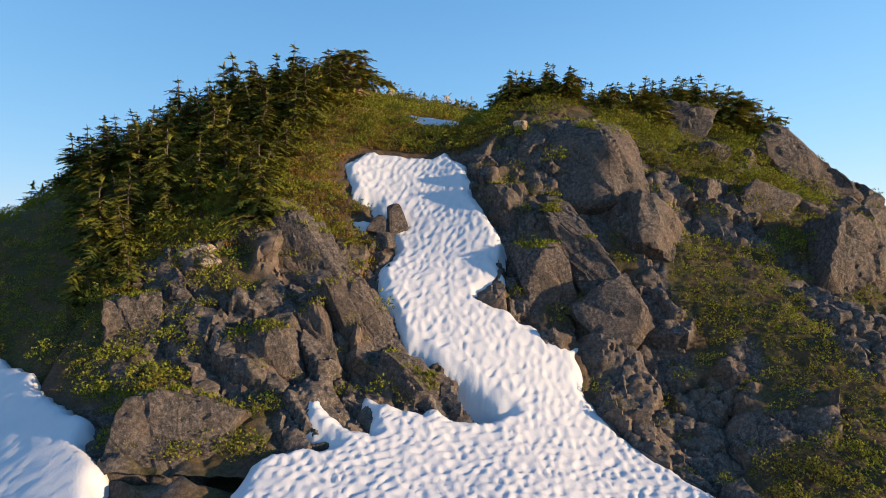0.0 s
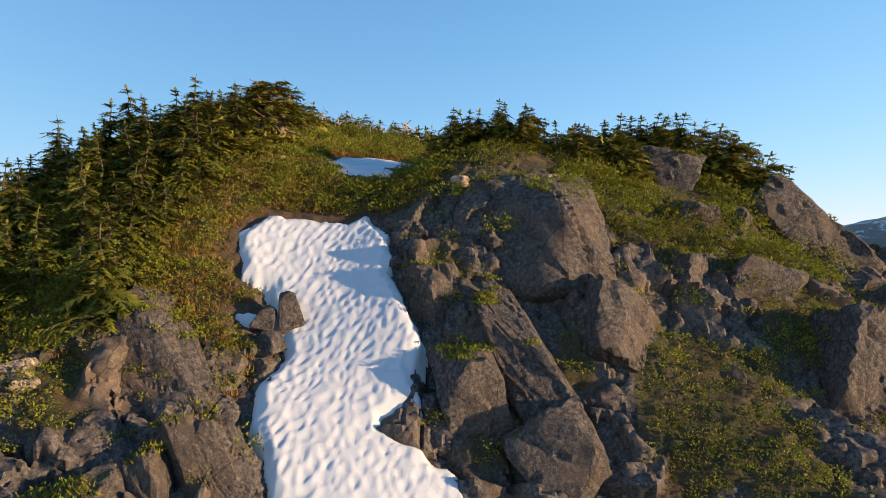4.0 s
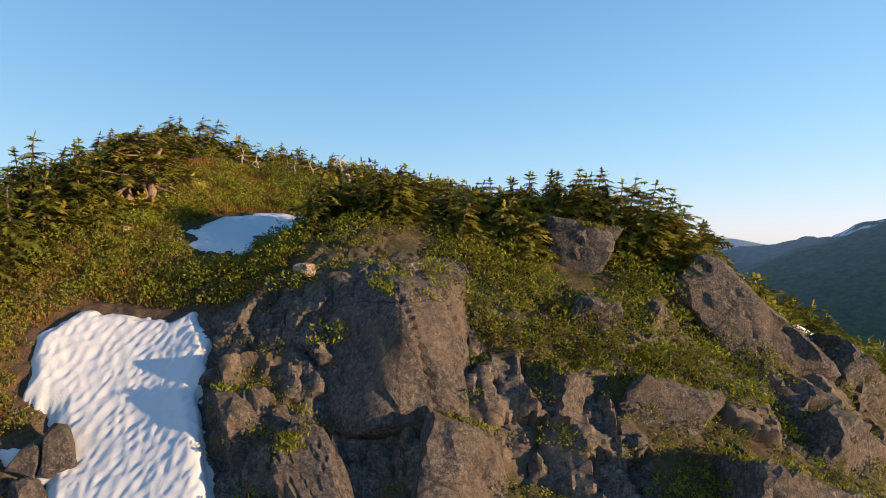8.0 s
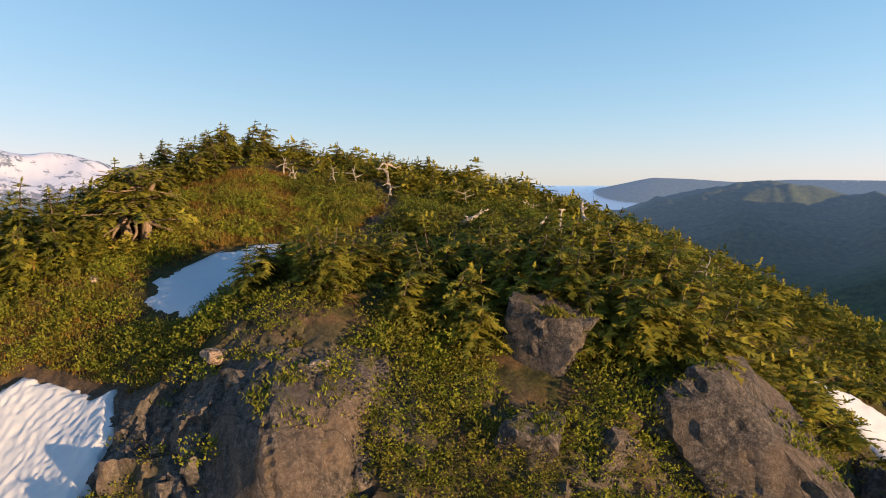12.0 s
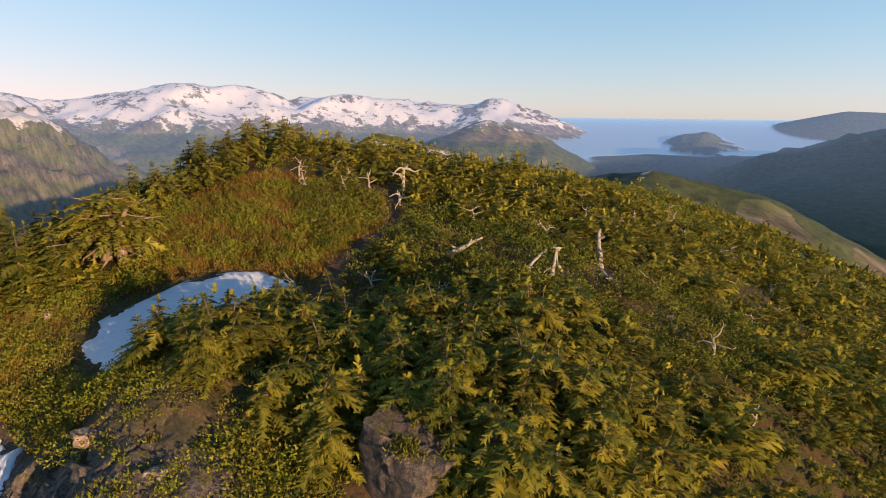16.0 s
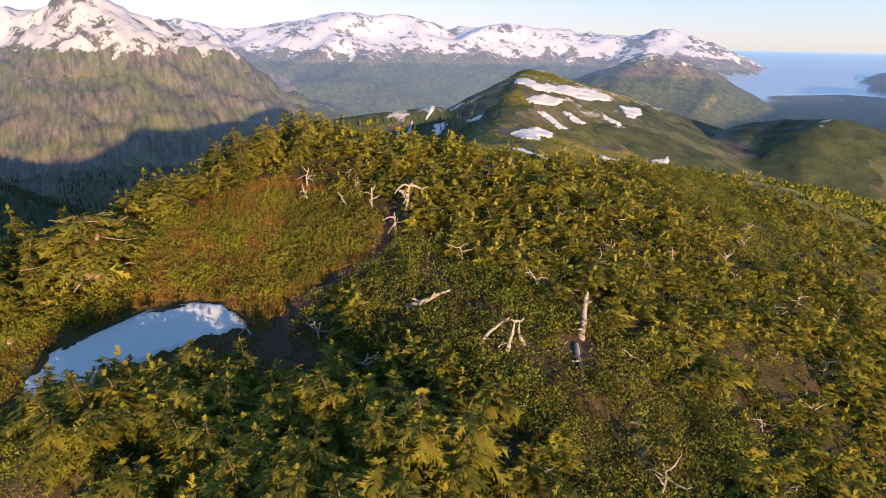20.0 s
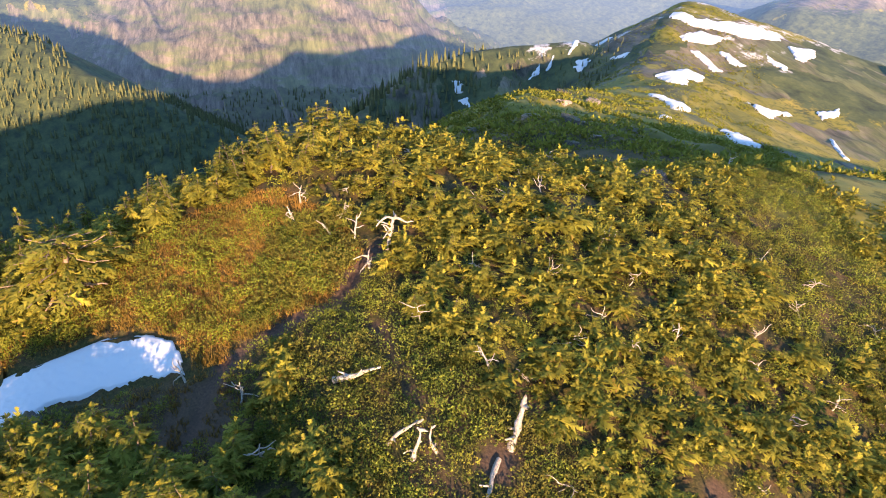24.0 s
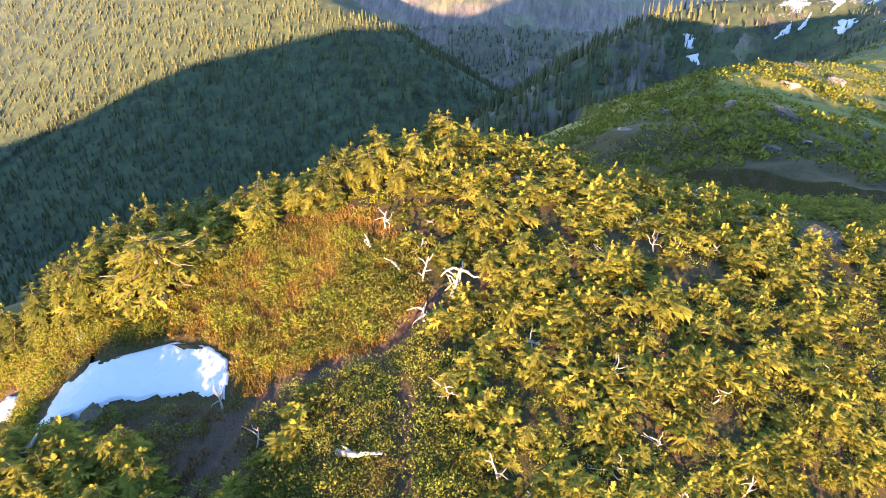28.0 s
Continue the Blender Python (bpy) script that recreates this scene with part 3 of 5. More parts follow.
def make_wood(name, low, high):
    m, nt, sh = material(name, 0.85)
    where = place(nt)
    n = noise_of(nt, where, 6, 6, 0.65, (3, 3, 0.6))
    nt.links.new(ramp(nt, n, (0.3, low), (0.7, high)), sh.inputs["Base Color"])
    relief(nt, sh, n, 0.6, 0.03)
    return m


ROCK, GROUND, SNOW = make_rock(), make_ground(), make_snow()
# same ground material, with haze put in as a faint blue glow
BACKDROP = make_ground("backdrop_haze_glow", 0.175)
NEEDLES = make_leaf("conifer_needles", (0.016, 0.025, 0.005), (0.27, 0.235, 0.032), (0.34, 0.18, 0.055), 0.16, (0.14, 0.14, 0.022))
LEAVES = make_leaf("shrub_leaves", (0.032, 0.046, 0.010), (0.235, 0.245, 0.030), (0.27, 0.17, 0.04), 0.28, (0.17, 0.13, 0.028))
HEATHER = make_leaf("heath_blades", (0.075, 0.042, 0.014), (0.29, 0.165, 0.04), (0.28, 0.12, 0.05), 0.3, (0.18, 0.125, 0.026))
FAR_NEEDLES = make_leaf("far_needles", (0.045, 0.055, 0.034), (0.115, 0.12, 0.05), (0.15, 0.135, 0.06), 0.1)
DARK_NEEDLES = make_leaf("dark_needles", (0.016, 0.026, 0.006), (0.185, 0.18, 0.024), (0.26, 0.15, 0.04), 0.16, (0.06, 0.075, 0.014))
FRESH_LEAVES = make_leaf("fresh_leaves", (0.022, 0.036, 0.008), (0.18, 0.20, 0.030), (0.25, 0.18, 0.045), 0.2, (0.13, 0.10, 0.025))
RIDGE_NEEDLES = make_leaf("ridge_needles", (0.035, 0.048, 0.009), (0.19, 0.19, 0.028), (0.26, 0.2, 0.045), 0.25)
BARK = make_wood("bark", (0.05, 0.036, 0.027), (0.16, 0.115, 0.085))
OLD_BARK = make_wood("old_bark", (0.10, 0.07, 0.05), (0.30, 0.21, 0.145))
BLEACHED = make_wood("bleached_wood", (0.17, 0.14, 0.115), (0.46, 0.39, 0.32))


# ---- mesh helpers ----
def mesh_from(name, verts, faces, mat, shade=False):
    """A mesh from arrays of points and of equal-sided faces."""
    me = bpy.data.meshes.new(name)
    verts, faces = np.asarray(verts, np.float32), np.asarray(faces, np.int32)
    n = faces.shape[1]
    me.vertices.add(len(verts))
    me.vertices.foreach_set("co", verts.ravel())
    me.loops.add(faces.size)
    me.loops.foreach_set("vertex_index", faces.ravel())
    me.polygons.add(len(faces))
    me.polygons.foreach_set("loop_start", np.arange(len(faces), dtype=np.int32) * n)
    me.polygons.foreach_set("use_smooth", np.full(len(faces), shade))
    me.update()
    me.validate()
    me.materials.append(mat)
    return me


def empty(name, m):
    ob = new(name)
    ob.empty_display_size = 0.2
    ob.matrix_basis = m
    return ob


def part(name, me, parent, label=""):
    ob = new(name, me)
    ob.parent = parent
    return tagged(ob, label)


# ---- ground: one sheet from the hill to the horizon ----
def ground_sheet(name, radii, ang, mat, label):
    segs = len(ang)
    x = 2 + radii[:, None] * np.cos(ang)
    y = 58 + radii[:, None] * np.sin(ang)
    z = land(x, y) - 1.1 * cliff_cover(x, y)
    r = np.hypot(x - 2, y - 58)
    bearing = np.degrees(np.arctan2(-(x - 26), y - 48))
    i, j = np.meshgrid(np.arange(len(radii) - 1), np.arange(segs), indexing="ij")
    k = (j + 1) % segs
    quads = np.stack([i * segs + j, (i + 1) * segs + j, (i + 1) * segs + k, i * segs + k], -1).reshape(-1, 4)
    across = r * ((np.roll(ang, -1) - np.roll(ang, 1)) % (2 * np.pi))
    slope = np.hypot(np.gradient(z, axis=0) / np.gradient(r, axis=0), (np.roll(z, -1, 1) - np.roll(z, 1, 1)) / across)
    away = smooth(75, 130, r)
    forest = away * smooth(380, 620, r) * smooth(-0.035, -0.06, z / r + 0.012 * fbm(x / 150, y / 150, 4, 61)) * smooth(1.1, 0.85, slope)
    forest = np.maximum(forest, smooth(150, 260, r) * smooth(-70, -110, z) * smooth(0.95, 0.75, slope))
    cliff = away * smooth(300, 600, r) * np.maximum(smooth(0.85, 1.1, slope), 0.75 * smooth(1200, 1600, r) * smooth(-150, -60, z))
    wall = smooth(56, 61, bearing) * smooth(90, 82, bearing) * smooth(1350, 1700, r) * smooth(-0.185, -0.15, z / r + 0.02 * fbm(x / 120, y / 120, 3, 63)) * smooth(-0.03, -0.06, z / r)
    cliff = np.maximum(cliff, wall)
    rubble = smooth(150, 320, r) * smooth(900, 600, r) * 0.85 * smooth(0.02, 0.25, fbm(x / 45, y / 45, 5, 67))
    rubble = np.maximum(rubble, 0.8 * smooth(110, 40, np.hypot(x + 250, y - 650)) * smooth(-0.4, 0.3, fbm(x / 30, y / 30, 4, 68)))
    cliff = np.maximum(cliff, rubble)
    forest = np.where((bearing < 18) & (r > 1200), smooth(120, 60, z), forest)
    cliff = np.where((bearing < 18) & (r > 1200), 0, cliff)
    q = z / r
    snowline = smooth(1400, 1900, r) * (smooth(-0.085, 0.004, q) * 0.47 + 0.07)
    snowline = np.maximum(snowline, np.where(x < -395 - 0.5 * (560 - y), 0.5, 0.41) * smooth(330, 130, np.hypot(x + 430, y - 600)) * smooth(-110, -45, z))
    snowline = np.maximum(snowline, 0.40 * smooth(180, 300, r) * smooth(900, 700, r) * smooth(-75, -45, z))
    snowline = np.where((bearing < 18) & (r > 1400), 0.45 * smooth(-30, 30, z) * smooth(-5, -12, bearing), snowline)
    water = smooth(2500, 2900, r) * smooth(33, 30, bearing) * smooth(-60, -50, bearing) * smooth(4, 2, z - valley_floor(x, y))
    trails = np.maximum(smooth(0.75, 0.25, near_line(PATH_A, x, y) + 0.25 * fbm(x, y, 3, 73)), 0.5 * smooth(0.5, 0.2, near_line(PATH_B, x, y) + 0.2 * fbm(x, y, 3, 74)))
    bare = np.maximum.reduce([0.9 * smooth(r0, 0.5 * r0, np.hypot(x - a, y - c) + 0.4 * fbm(x, y, 3, 80)) for a, c, r0 in BARE_SPOTS])
    layers = {
        "rock": rockiness(x, y) * (1 - away),
        "heath": smooth(-0.8, 0.8, inside(MEADOW, x, y) + 0.8 * fbm(x / 2, y / 2, 3, 71)),
        "soil": np.maximum(np.maximum(trails, bare), 0.85 * smooth(-0.5, 0.6, inside(HOLLOW, x, y) + 0.5 * fbm(x, y, 3, 79))),
        "meadow": np.maximum(away, smooth(91, 96, y + 2 * fbm(x / 5, y / 5, 3, 69)) * smooth(-9, -4, x)),
        # far sets the strength of the backdrop's painted haze glow
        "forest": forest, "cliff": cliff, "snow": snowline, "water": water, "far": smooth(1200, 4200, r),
    }
    me = mesh_from(name, np.stack([x, y, z], -1).reshape(-1, 3), quads, mat, True)
    for layer, values in layers.items():
        a = me.attributes.new(layer, "FLOAT", "POINT")
        a.data.foreach_set("value", values.ravel().astype(np.float32))
    tagged(new(name, me), label, name, kind="structure")


def build_ground():
    radii = [0.02]
    while radii[-1] < 1350:
        radii.append(radii[-1] + max(0.28, 0.016 * radii[-1] if radii[-1] > 45 else 0.28))
    ground_sheet("ground", np.array(radii), np.arange(660) * 2 * np.pi / 660, GROUND, "rocky heath-covered mountain top falling to forested valleys")
    far = [radii[-2]]
    while far[-1] < 4800:
        far.append(far[-1] * 1.0105)
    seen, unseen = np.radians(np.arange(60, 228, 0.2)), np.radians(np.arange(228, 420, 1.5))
    ground_sheet("backdrop", np.array(far), np.concatenate([seen, unseen]), BACKDROP, "far snowy ranges, dark hills and sea inlets with haze painted on as a blue glow")


build_ground()


# ---- the cliff: broken rock standing out from the slope ----
def build_cliff():
    xs, ys = np.arange(-16.0, 29.0, 0.125), np.arange(21.5, 43.0, 0.09)
    x, y = np.meshgrid(xs, ys, indexing="ij")
    z = ground_level(x, y)
    gx, gy = (ground_level(x + 0.6, y) - ground_level(x - 0.6, y)) / 1.2, (ground_level(x, y + 0.6) - ground_level(x, y - 0.6)) / 1.2
    n = np.stack([-gx, -gy, np.ones_like(gx)], -1)
    n /= np.linalg.norm(n, axis=-1)[..., None]
    cover = cliff_cover(x, y)
    out = crags(x, y) * cover - 1.3 * (1 - smooth(0.0, 0.35, cover))
    p = np.stack([x, y, z], -1) + n * out[..., None]
    index = np.arange(x.size).reshape(x.shape)
    quads = np.stack([index[:-1, :-1], index[1:, :-1], index[1:, 1:], index[:-1, 1:]], -1).reshape(-1, 4)
    me = mesh_from("cliff", p.reshape(-1, 3), quads, GROUND, True)
    zero = np.zeros(x.shape)
    layers = {k: zero for k in ("heath", "meadow", "forest", "cliff", "water")}
    layers["snow"] = zero - 1
    layers["rock"] = rockiness(x, y)
    layers["heath"] = 0.9 * smooth(31.0, 33.0, y) * smooth(-3.0, -4.6, x) * smooth(-0.35, 0.2, fbm(x / 1.8, y / 1.8, 4, 76))
    layers["soil"] = 0.8 * smooth(-1.2, -0.2, np.maximum(inside(GULLY, x, y), inside(WEST_SNOW, x, y)))
    for name, values in layers.items():
        a = me.attributes.new(name, "FLOAT", "POINT")
        a.data.foreach_set("value", values.ravel().astype(np.float32))
    me.set_sharp_from_angle(angle=radians(38))
    tagged(new("cliff", me), "steep broken dark-brown rock face with mossy ledges", "cliff", kind="structure")


build_cliff()


# ---- snow ----
def suncups(x, y):
    """Hollows melted side by side, with sharp rims between them."""
    u, v = 0.85 * x + 0.5 * y, 0.85 * y - 0.5 * x
    u, v = u + 0.12 * vnoise(x / 0.6, y / 0.6, 93), v + 0.12 * vnoise(x / 0.6, y / 0.6, 94)
    h, rim = blocks(u / 0.44, v / 0.33, 91)
    return 0.9 * (1 - smooth(0.0, 0.7, rim)) + 0.3 * h + 0.3 * vnoise(u / 0.2, v / 0.18, 92)


def snowfield(name, outline, thick, label, step=0.085, cup=0.085, edge=0.22, dome=0.1):
    xs = np.arange(min(p[0] for p in outline) - 0.6, max(p[0] for p in outline) + 0.6, step)
    ys = np.arange(min(p[1] for p in outline) - 0.6, max(p[1] for p in outline) + 0.6, step)
    x, y = np.meshgrid(xs, ys, indexing="ij")
    grain = max(0.7, 3.5 * step)
    d = inside(outline, x, y) + edge * fbm(x / grain, y / grain, 3, 95)
    z = ground_level(x, y) + thick * np.sqrt(np.clip(d / 0.45, 0, 1)) + dome * np.clip(d / 2.5, 0, 1) + cup * suncups(x, y) * smooth(0.1, 0.5, d) + 0.12 * fbm(x / 3, y / 3, 2, 97)
    z = np.where(d < 0, z + 1.6 * d - 0.3, z)
    ok = d > -max(0.35, step)
    cell = ok[:-1, :-1] & ok[1:, :-1] & ok[1:, 1:] & ok[:-1, 1:]
    index = np.arange(x.size).reshape(x.shape)
    quads = np.stack([index[:-1, :-1], index[1:, :-1], index[1:, 1:], index[:-1, 1:]], -1)[cell]
    used, inverse = np.unique(quads, return_inverse=True)
    verts = np.stack([x, y, z], -1).reshape(-1, 3)[used]
    ob = new(name, mesh_from(name, verts, inverse.reshape(-1, 4), SNOW, True))
    tagged(ob, label, "snow", kind="structure")
    return ob


snowfield("snowfield", GULLY, 0.45, "sun-cupped old snow filling the steep rock gully")
snowfield("snowfield", WEST_SNOW, 0.55, "old snow bank at the foot of the cliff", 0.2)
snowfield("snow_patch", PATCH, 0.05, "small flat snow patch in a hollow of the summit heath", 0.12, 0.05, 0.22, 0.04)
snowfield("snow_patch", EAST_SNOW, 0.35, "narrow snow strip beside the east slabs", 0.16)

RIDGE_SNOW = [
    [(-411, 566), (-377, 558), (-372, 592), (-363, 660), (-336, 625), (-332, 580), (-343, 563), (-368, 540), (-393, 542)],
    [(-358, 515), (-355, 539), (-334, 544), (-331, 526), (-348, 511)], [(-332, 500), (-326, 507), (-296, 497), (-301, 491), (-317, 497)],
    [(-320, 521), (-313, 526), (-291, 518), (-299, 513)], [(-306, 561), (-280, 556), (-277, 547), (-296, 552)],
    [(-322, 617), (-319, 655), (-304, 631), (-286, 586), (-293, 584)], [(-273, 396), (-287, 434), (-274, 447), (-261, 428), (-270, 424), (-244, 393), (-254, 390)],
    [(-200, 309), (-205, 335), (-177, 315), (-145, 262), (-181, 300)], [(-129, 274), (-140, 300), (-125, 290), (-88, 236), (-90, 224)],
    [(-235, 445), (-215, 434), (-225, 476), (-219, 472), (-202, 422), (-212, 421)], [(-222, 507), (-222, 535), (-214, 520), (-213, 500)],
    [(-538, 404), (-531, 411), (-516, 404), (-522, 399)], [(-513, 396), (-508, 404), (-497, 399)], [(-473, 449), (-478, 466), (-470, 460)], [(-468, 465), (-477, 484), (-466, 472)], [(-464, 489), (-500, 540), (-467, 502)], [(-449, 483), (-435, 491), (-430, 476)],
    [(-405, 485), (-382, 488), (-383, 480)], [(-456, 488), (-442, 496), (-433, 484)], [(-513, 546), (-497, 574), (-488, 572), (-503, 545)],
    [(-182, 456), (-168, 443), (-150, 422), (-153, 422), (-169, 438)], [(-121, 226), (-126, 240), (-118, 229), (-110, 214)],
]
for outline in RIDGE_SNOW:
    snowfield("snow_patch", outline, 0.8, "old snow patch lying on the green ridge", 0.9, 0.1, 2.2, 0.5)


# ---- rocks ----
def rock_mesh(seed, facets=11, sub=5, rough=0.05, planes=()):
    """A boulder of unit half size: a block broken along flat faces, stepped and cracked, with worn edges."""
    r = np.random.default_rng(seed)
    bm = bmesh.new()
    bmesh.ops.create_icosphere(bm, subdivisions=sub, radius=1)
    v = np.array([p.co[:] for p in bm.verts])
    normals = np.concatenate([r.normal(size=(facets, 3)), np.eye(3) + r.normal(0, 0.22, (3, 3)), -np.eye(3) + r.normal(0, 0.22, (3, 3))])
    normals /= np.linalg.norm(normals, axis=1)[:, None]
    depth = np.concatenate([r.uniform(0.78, 1.15, facets), r.uniform(0.72, 0.95, 6)])
    if planes:
        normals = np.array([p[:3] for p in planes])
        normals /= np.linalg.norm(normals, axis=1)[:, None]
        depth = np.array([p[3] for p in planes])
    c = np.maximum(v @ normals.T, 0.05)
    if planes:      # worn round where the faces meet
        reach = np.minimum(((c / depth) ** 16).sum(1) ** (-1 / 16), 1.5)
    else:
        reach = np.minimum((depth / c).min(1), 1.35)
    q = v * reach[:, None]
    h, joint = blocks(q[:, 0] * 1.5 + q[:, 2] * 0.9 + 9 * seed, q[:, 1] * 1.5 - q[:, 2] * 1.1, seed)
    h2, joint2 = blocks(q[:, 0] * 4 - q[:, 2] * 3.1, q[:, 1] * 4 + q[:, 2] * 2.7 + 5 * seed, seed + 1)
    reach *= 1 + (0.015 if planes else 0.10) * h - (0.035 if planes else 0.06) * smooth(0.08, 0.0, joint) + (0.012 if planes else 0.035) * h2 - (0.006 if planes else 0.02) * smooth(0.15, 0.0, joint2) + rough * ridged(q[:, 0] * 1.7 + q[:, 2], q[:, 1] * 1.7 - 0.7 * q[:, 2], 4, seed)
    for p, w in zip(bm.verts, v * reach[:, None]):
        p.co = w
    me = bpy.data.meshes.new("rock")
    bm.to_mesh(me)
    bm.free()
    me.materials.append(ROCK)
    for p in me.polygons:
        p.use_smooth = True
    me.set_sharp_from_angle(angle=radians(24))
    return me


def rock(name, seed, at, size, turn=(0, 0, 0), label="", group="", facets=5, planes=()):
    ob = new(name, rock_mesh(seed, facets, 6 if max(size) > 3.9 else 5 if max(size) > 2.3 else 4, 0.06, planes))
    ob.matrix_basis = pose(*at, *turn) @ Matrix.Diagonal((*size, 1))
    return tagged(ob, label or "dark grey-brown weathered boulder set in the cliff face", "rock", group)


def moss_on(ob, seed, count=60):
    """A cushion of moss and grass on the upper faces of a rock, as its part."""
    r = np.random.default_rng(seed)
    m = np.array(ob.matrix_basis)
    v = np.array([p.co[:] for p in ob.data.vertices])
    w = v @ m[:3, :3].T + m[:3, 3]
    n = np.array([p.normal[:] for p in ob.data.vertices]) @ np.linalg.inv(m[:3, :3])
    n /= np.linalg.norm(n, axis=1)[:, None]
    up = np.flatnonzero((n[:, 2] > 0.72) & (fbm(w[:, 0] * 0.9, w[:, 1] * 0.9, 3, seed) > 0.0))
    if len(up) < 12:
        return
    at = np.repeat(w[r.choice(up, count)], 9, 0)
    at[:, :2] += r.normal(0, 0.16, (len(at), 2))
    way = np.column_stack([r.normal(0, 0.7, (len(at), 2)), np.ones(len(at))])
    way /= np.linalg.norm(way, axis=1)[:, None]
    side = np.cross(way, r.normal(size=(len(at), 3)))
    side *= 0.035 / (np.linalg.norm(side, axis=1)[:, None] + 1e-6)
    length = r.uniform(0.08, 0.22, len(at))[:, None]
    tri = np.stack([at - side, at + way * length, at + side], 1).reshape(-1, 3)
    back = np.linalg.inv(m)
    me = mesh_from("moss", tri @ back[:3, :3].T + back[:3, 3], np.arange(len(tri)).reshape(-1, 3), LEAVES)
    tagged(part("moss", me, ob, "tufts of moss and grass on the ledges"), kind="stuff")


CLIFF_ROCKS = [
    ((6.9, 32.3, -0.4), (1.2, 1.3, 3.2), (-18, -32, 0), "long leaning rock slab with a sunlit edge"),
    ((10.6, 33.7, 0.6), (1.7, 1.5, 2.2), (-10, 10, 15), "blocky rock below the buttress"),
    ((4.8, 31.4, -1.5), (1.4, 1.2, 2.0), (-15, -15, 20), "dark broken rock beside the snow gully"),
    ((8.0, 29.9, -3.3), (1.5, 1.2, 1.8), (-10, -25, 0), "jagged rock by the foot of the snow"),
    ((14.6, 36.4, 2.7), (1.3, 1.2, 1.6), (0, 8, 25), "square weathered block on the heathy slope"),
    ((17.7, 36.5, 2.2), (1.9, 1.3, 1.5), (0, 22, 0), "tilted grey block on the heathy slope"),
    ((22.4, 41.5, 4.0), (3.9, 2.2, 2.2), (0, 38, -10), "great sloping slab ending in a beak"),
    ((20.4, 33.4, -1.4), (2.3, 1.9, 3.0), (-10, 18, 0), "massive dark outcrop above a grassy ledge"),
    ((24.0, 38.0, -0.8), (2.6, 2.0, 2.6), (0, 25, 20), "massive dark outcrop under the sloping slab"),
    ((-13.1, 27.9, -3.9), (1.3, 1.2, 2.5), (0, -6, 10), "upright split rock pillar with a pale face"),
    ((-9.7, 23.4, -7.4), (2.3, 1.8, 2.4), (0, 5, 0), "big rounded boulder between two snowfields"),
    ((-6.9, 26.6, -4.9), (1.5, 1.1, 2.4), (-10, -14, 0), "rough lichen-specked rock slab"),
    ((-8.0, 33.2, 1.4), (1.4, 1.0, 1.1), (0, 10, 20), "low broken rock beneath the trees"),
    ((-6.2, 31.0, -0.9), (1.5, 1.1, 2.8), (-16, -30, 0), "long leaning rock slab west of the snow"),
    ((-3.5, 28.2, -3.6), (1.2, 1.0, 2.7), (-16, -30, 10), "long leaning rock slab beside the snow"),
    ((-5.2, 27.6, -4.3), (0.9, 0.9, 2.2), (-14, -24, 0), "ragged pale-edged rock rib"),
    ((-1.4, 26.4, -5.4), (1.6, 0.7, 0.8), (0, 35, -20), "wet dark rock bared by the melting snow"),
    ((15.7, 41.6, 8.0), (1.6, 1.1, 1.6), (0, 10, 0), "split block with a pale streak among the trees"),
    ((18.0, 39.6, 4.6), (1.1, 0.9, 1.2), (0, 15, 40), "narrow upright rock in the heath"),
    ((15.8, 38.6, 5.4), (1.0, 0.8, 1.1), (10, 0, 0), "small pale-sided rock in the heath"),
    ((27.3, 44.0, 1.5), (3.0, 2.2, 2.3), (0, 30, 30), "sloping slab beside the snow strip"),
]
for n, (at, size, turn, label) in enumerate(CLIFF_ROCKS):
    moss_on(rock("rock_outcrop", 100 + n, at, size, turn, label, "outcrops of the cliff"), 300 + n, int(30 * max(size)))
moss_on(rock("rock_buttress", 90, (6.5, 38.5, 3.5), (4.0, 4.0, 4.0), (0, 0, 0), "huge rounded grey rock buttress with a long crack", "outcrops of the cliff",
     planes=((-0.45, -0.81, 0.39, 0.745), (0.49, -0.82, 0.30, 1.26), (0.05, -0.25, 1, 0.98), (-0.85, -0.45, 0.25, 0.62), (0.0, -0.5, -0.85, 0.90), (0.92, -0.15, 0.3, 1.25), (0.35, -0.55, 0.75, 1.24), (-0.45, -0.52, 0.73, 0.79), (0.0, 0.9, 0.4, 0.75), (0.0, 0.2, -1.0, 1.1))), 299, 160)
moss_on(rock("rock_outcrop", 121, (3.4, 37.6, 3.2), (1.9, 1.9, 3.0), (-14, -8, 15), "dark rough broken rock between the snow and the buttress", "outcrops of the cliff"), 321, 60)
moss_on(rock("rock_outcrop", 122, (3.9, 34.9, 0.6), (1.6, 1.5, 2.6), (-16, -14, 30), "dark rough broken rock between the snow and the buttress", "outcrops of the cliff"), 322, 60)
SPLIT = ((1, 0.2, 0.15, 0.6), (-1, 0.1, 0.2, 0.65), (0, -1, 0.3, 0.7), (0, 1, 0.2, 0.8), (0.3, 0.2, 1, 0.95), (-0.5, -0.3, 1, 0.9), (0.1, -0.4, -1, 1.0))
rock("rock", 201, (-2.45, 33.6, 1.5), (0.62, 0.6, 0.85), (0, -10, 15), "dark rock standing out of the snow", "rocks in the snow", planes=SPLIT)
rock("rock", 202, (-3.3, 33.4, 1.2), (0.55, 0.5, 0.55), (0, 20, 0), "small dark rock at the edge of the snow", "rocks in the snow", planes=SPLIT)
rock("rock", 203, (-2.9, 32.5, 0.4), (0.6, 0.5, 0.45), (0, 0, 70), "small dark rock at the edge of the snow", "rocks in the snow", planes=SPLIT)
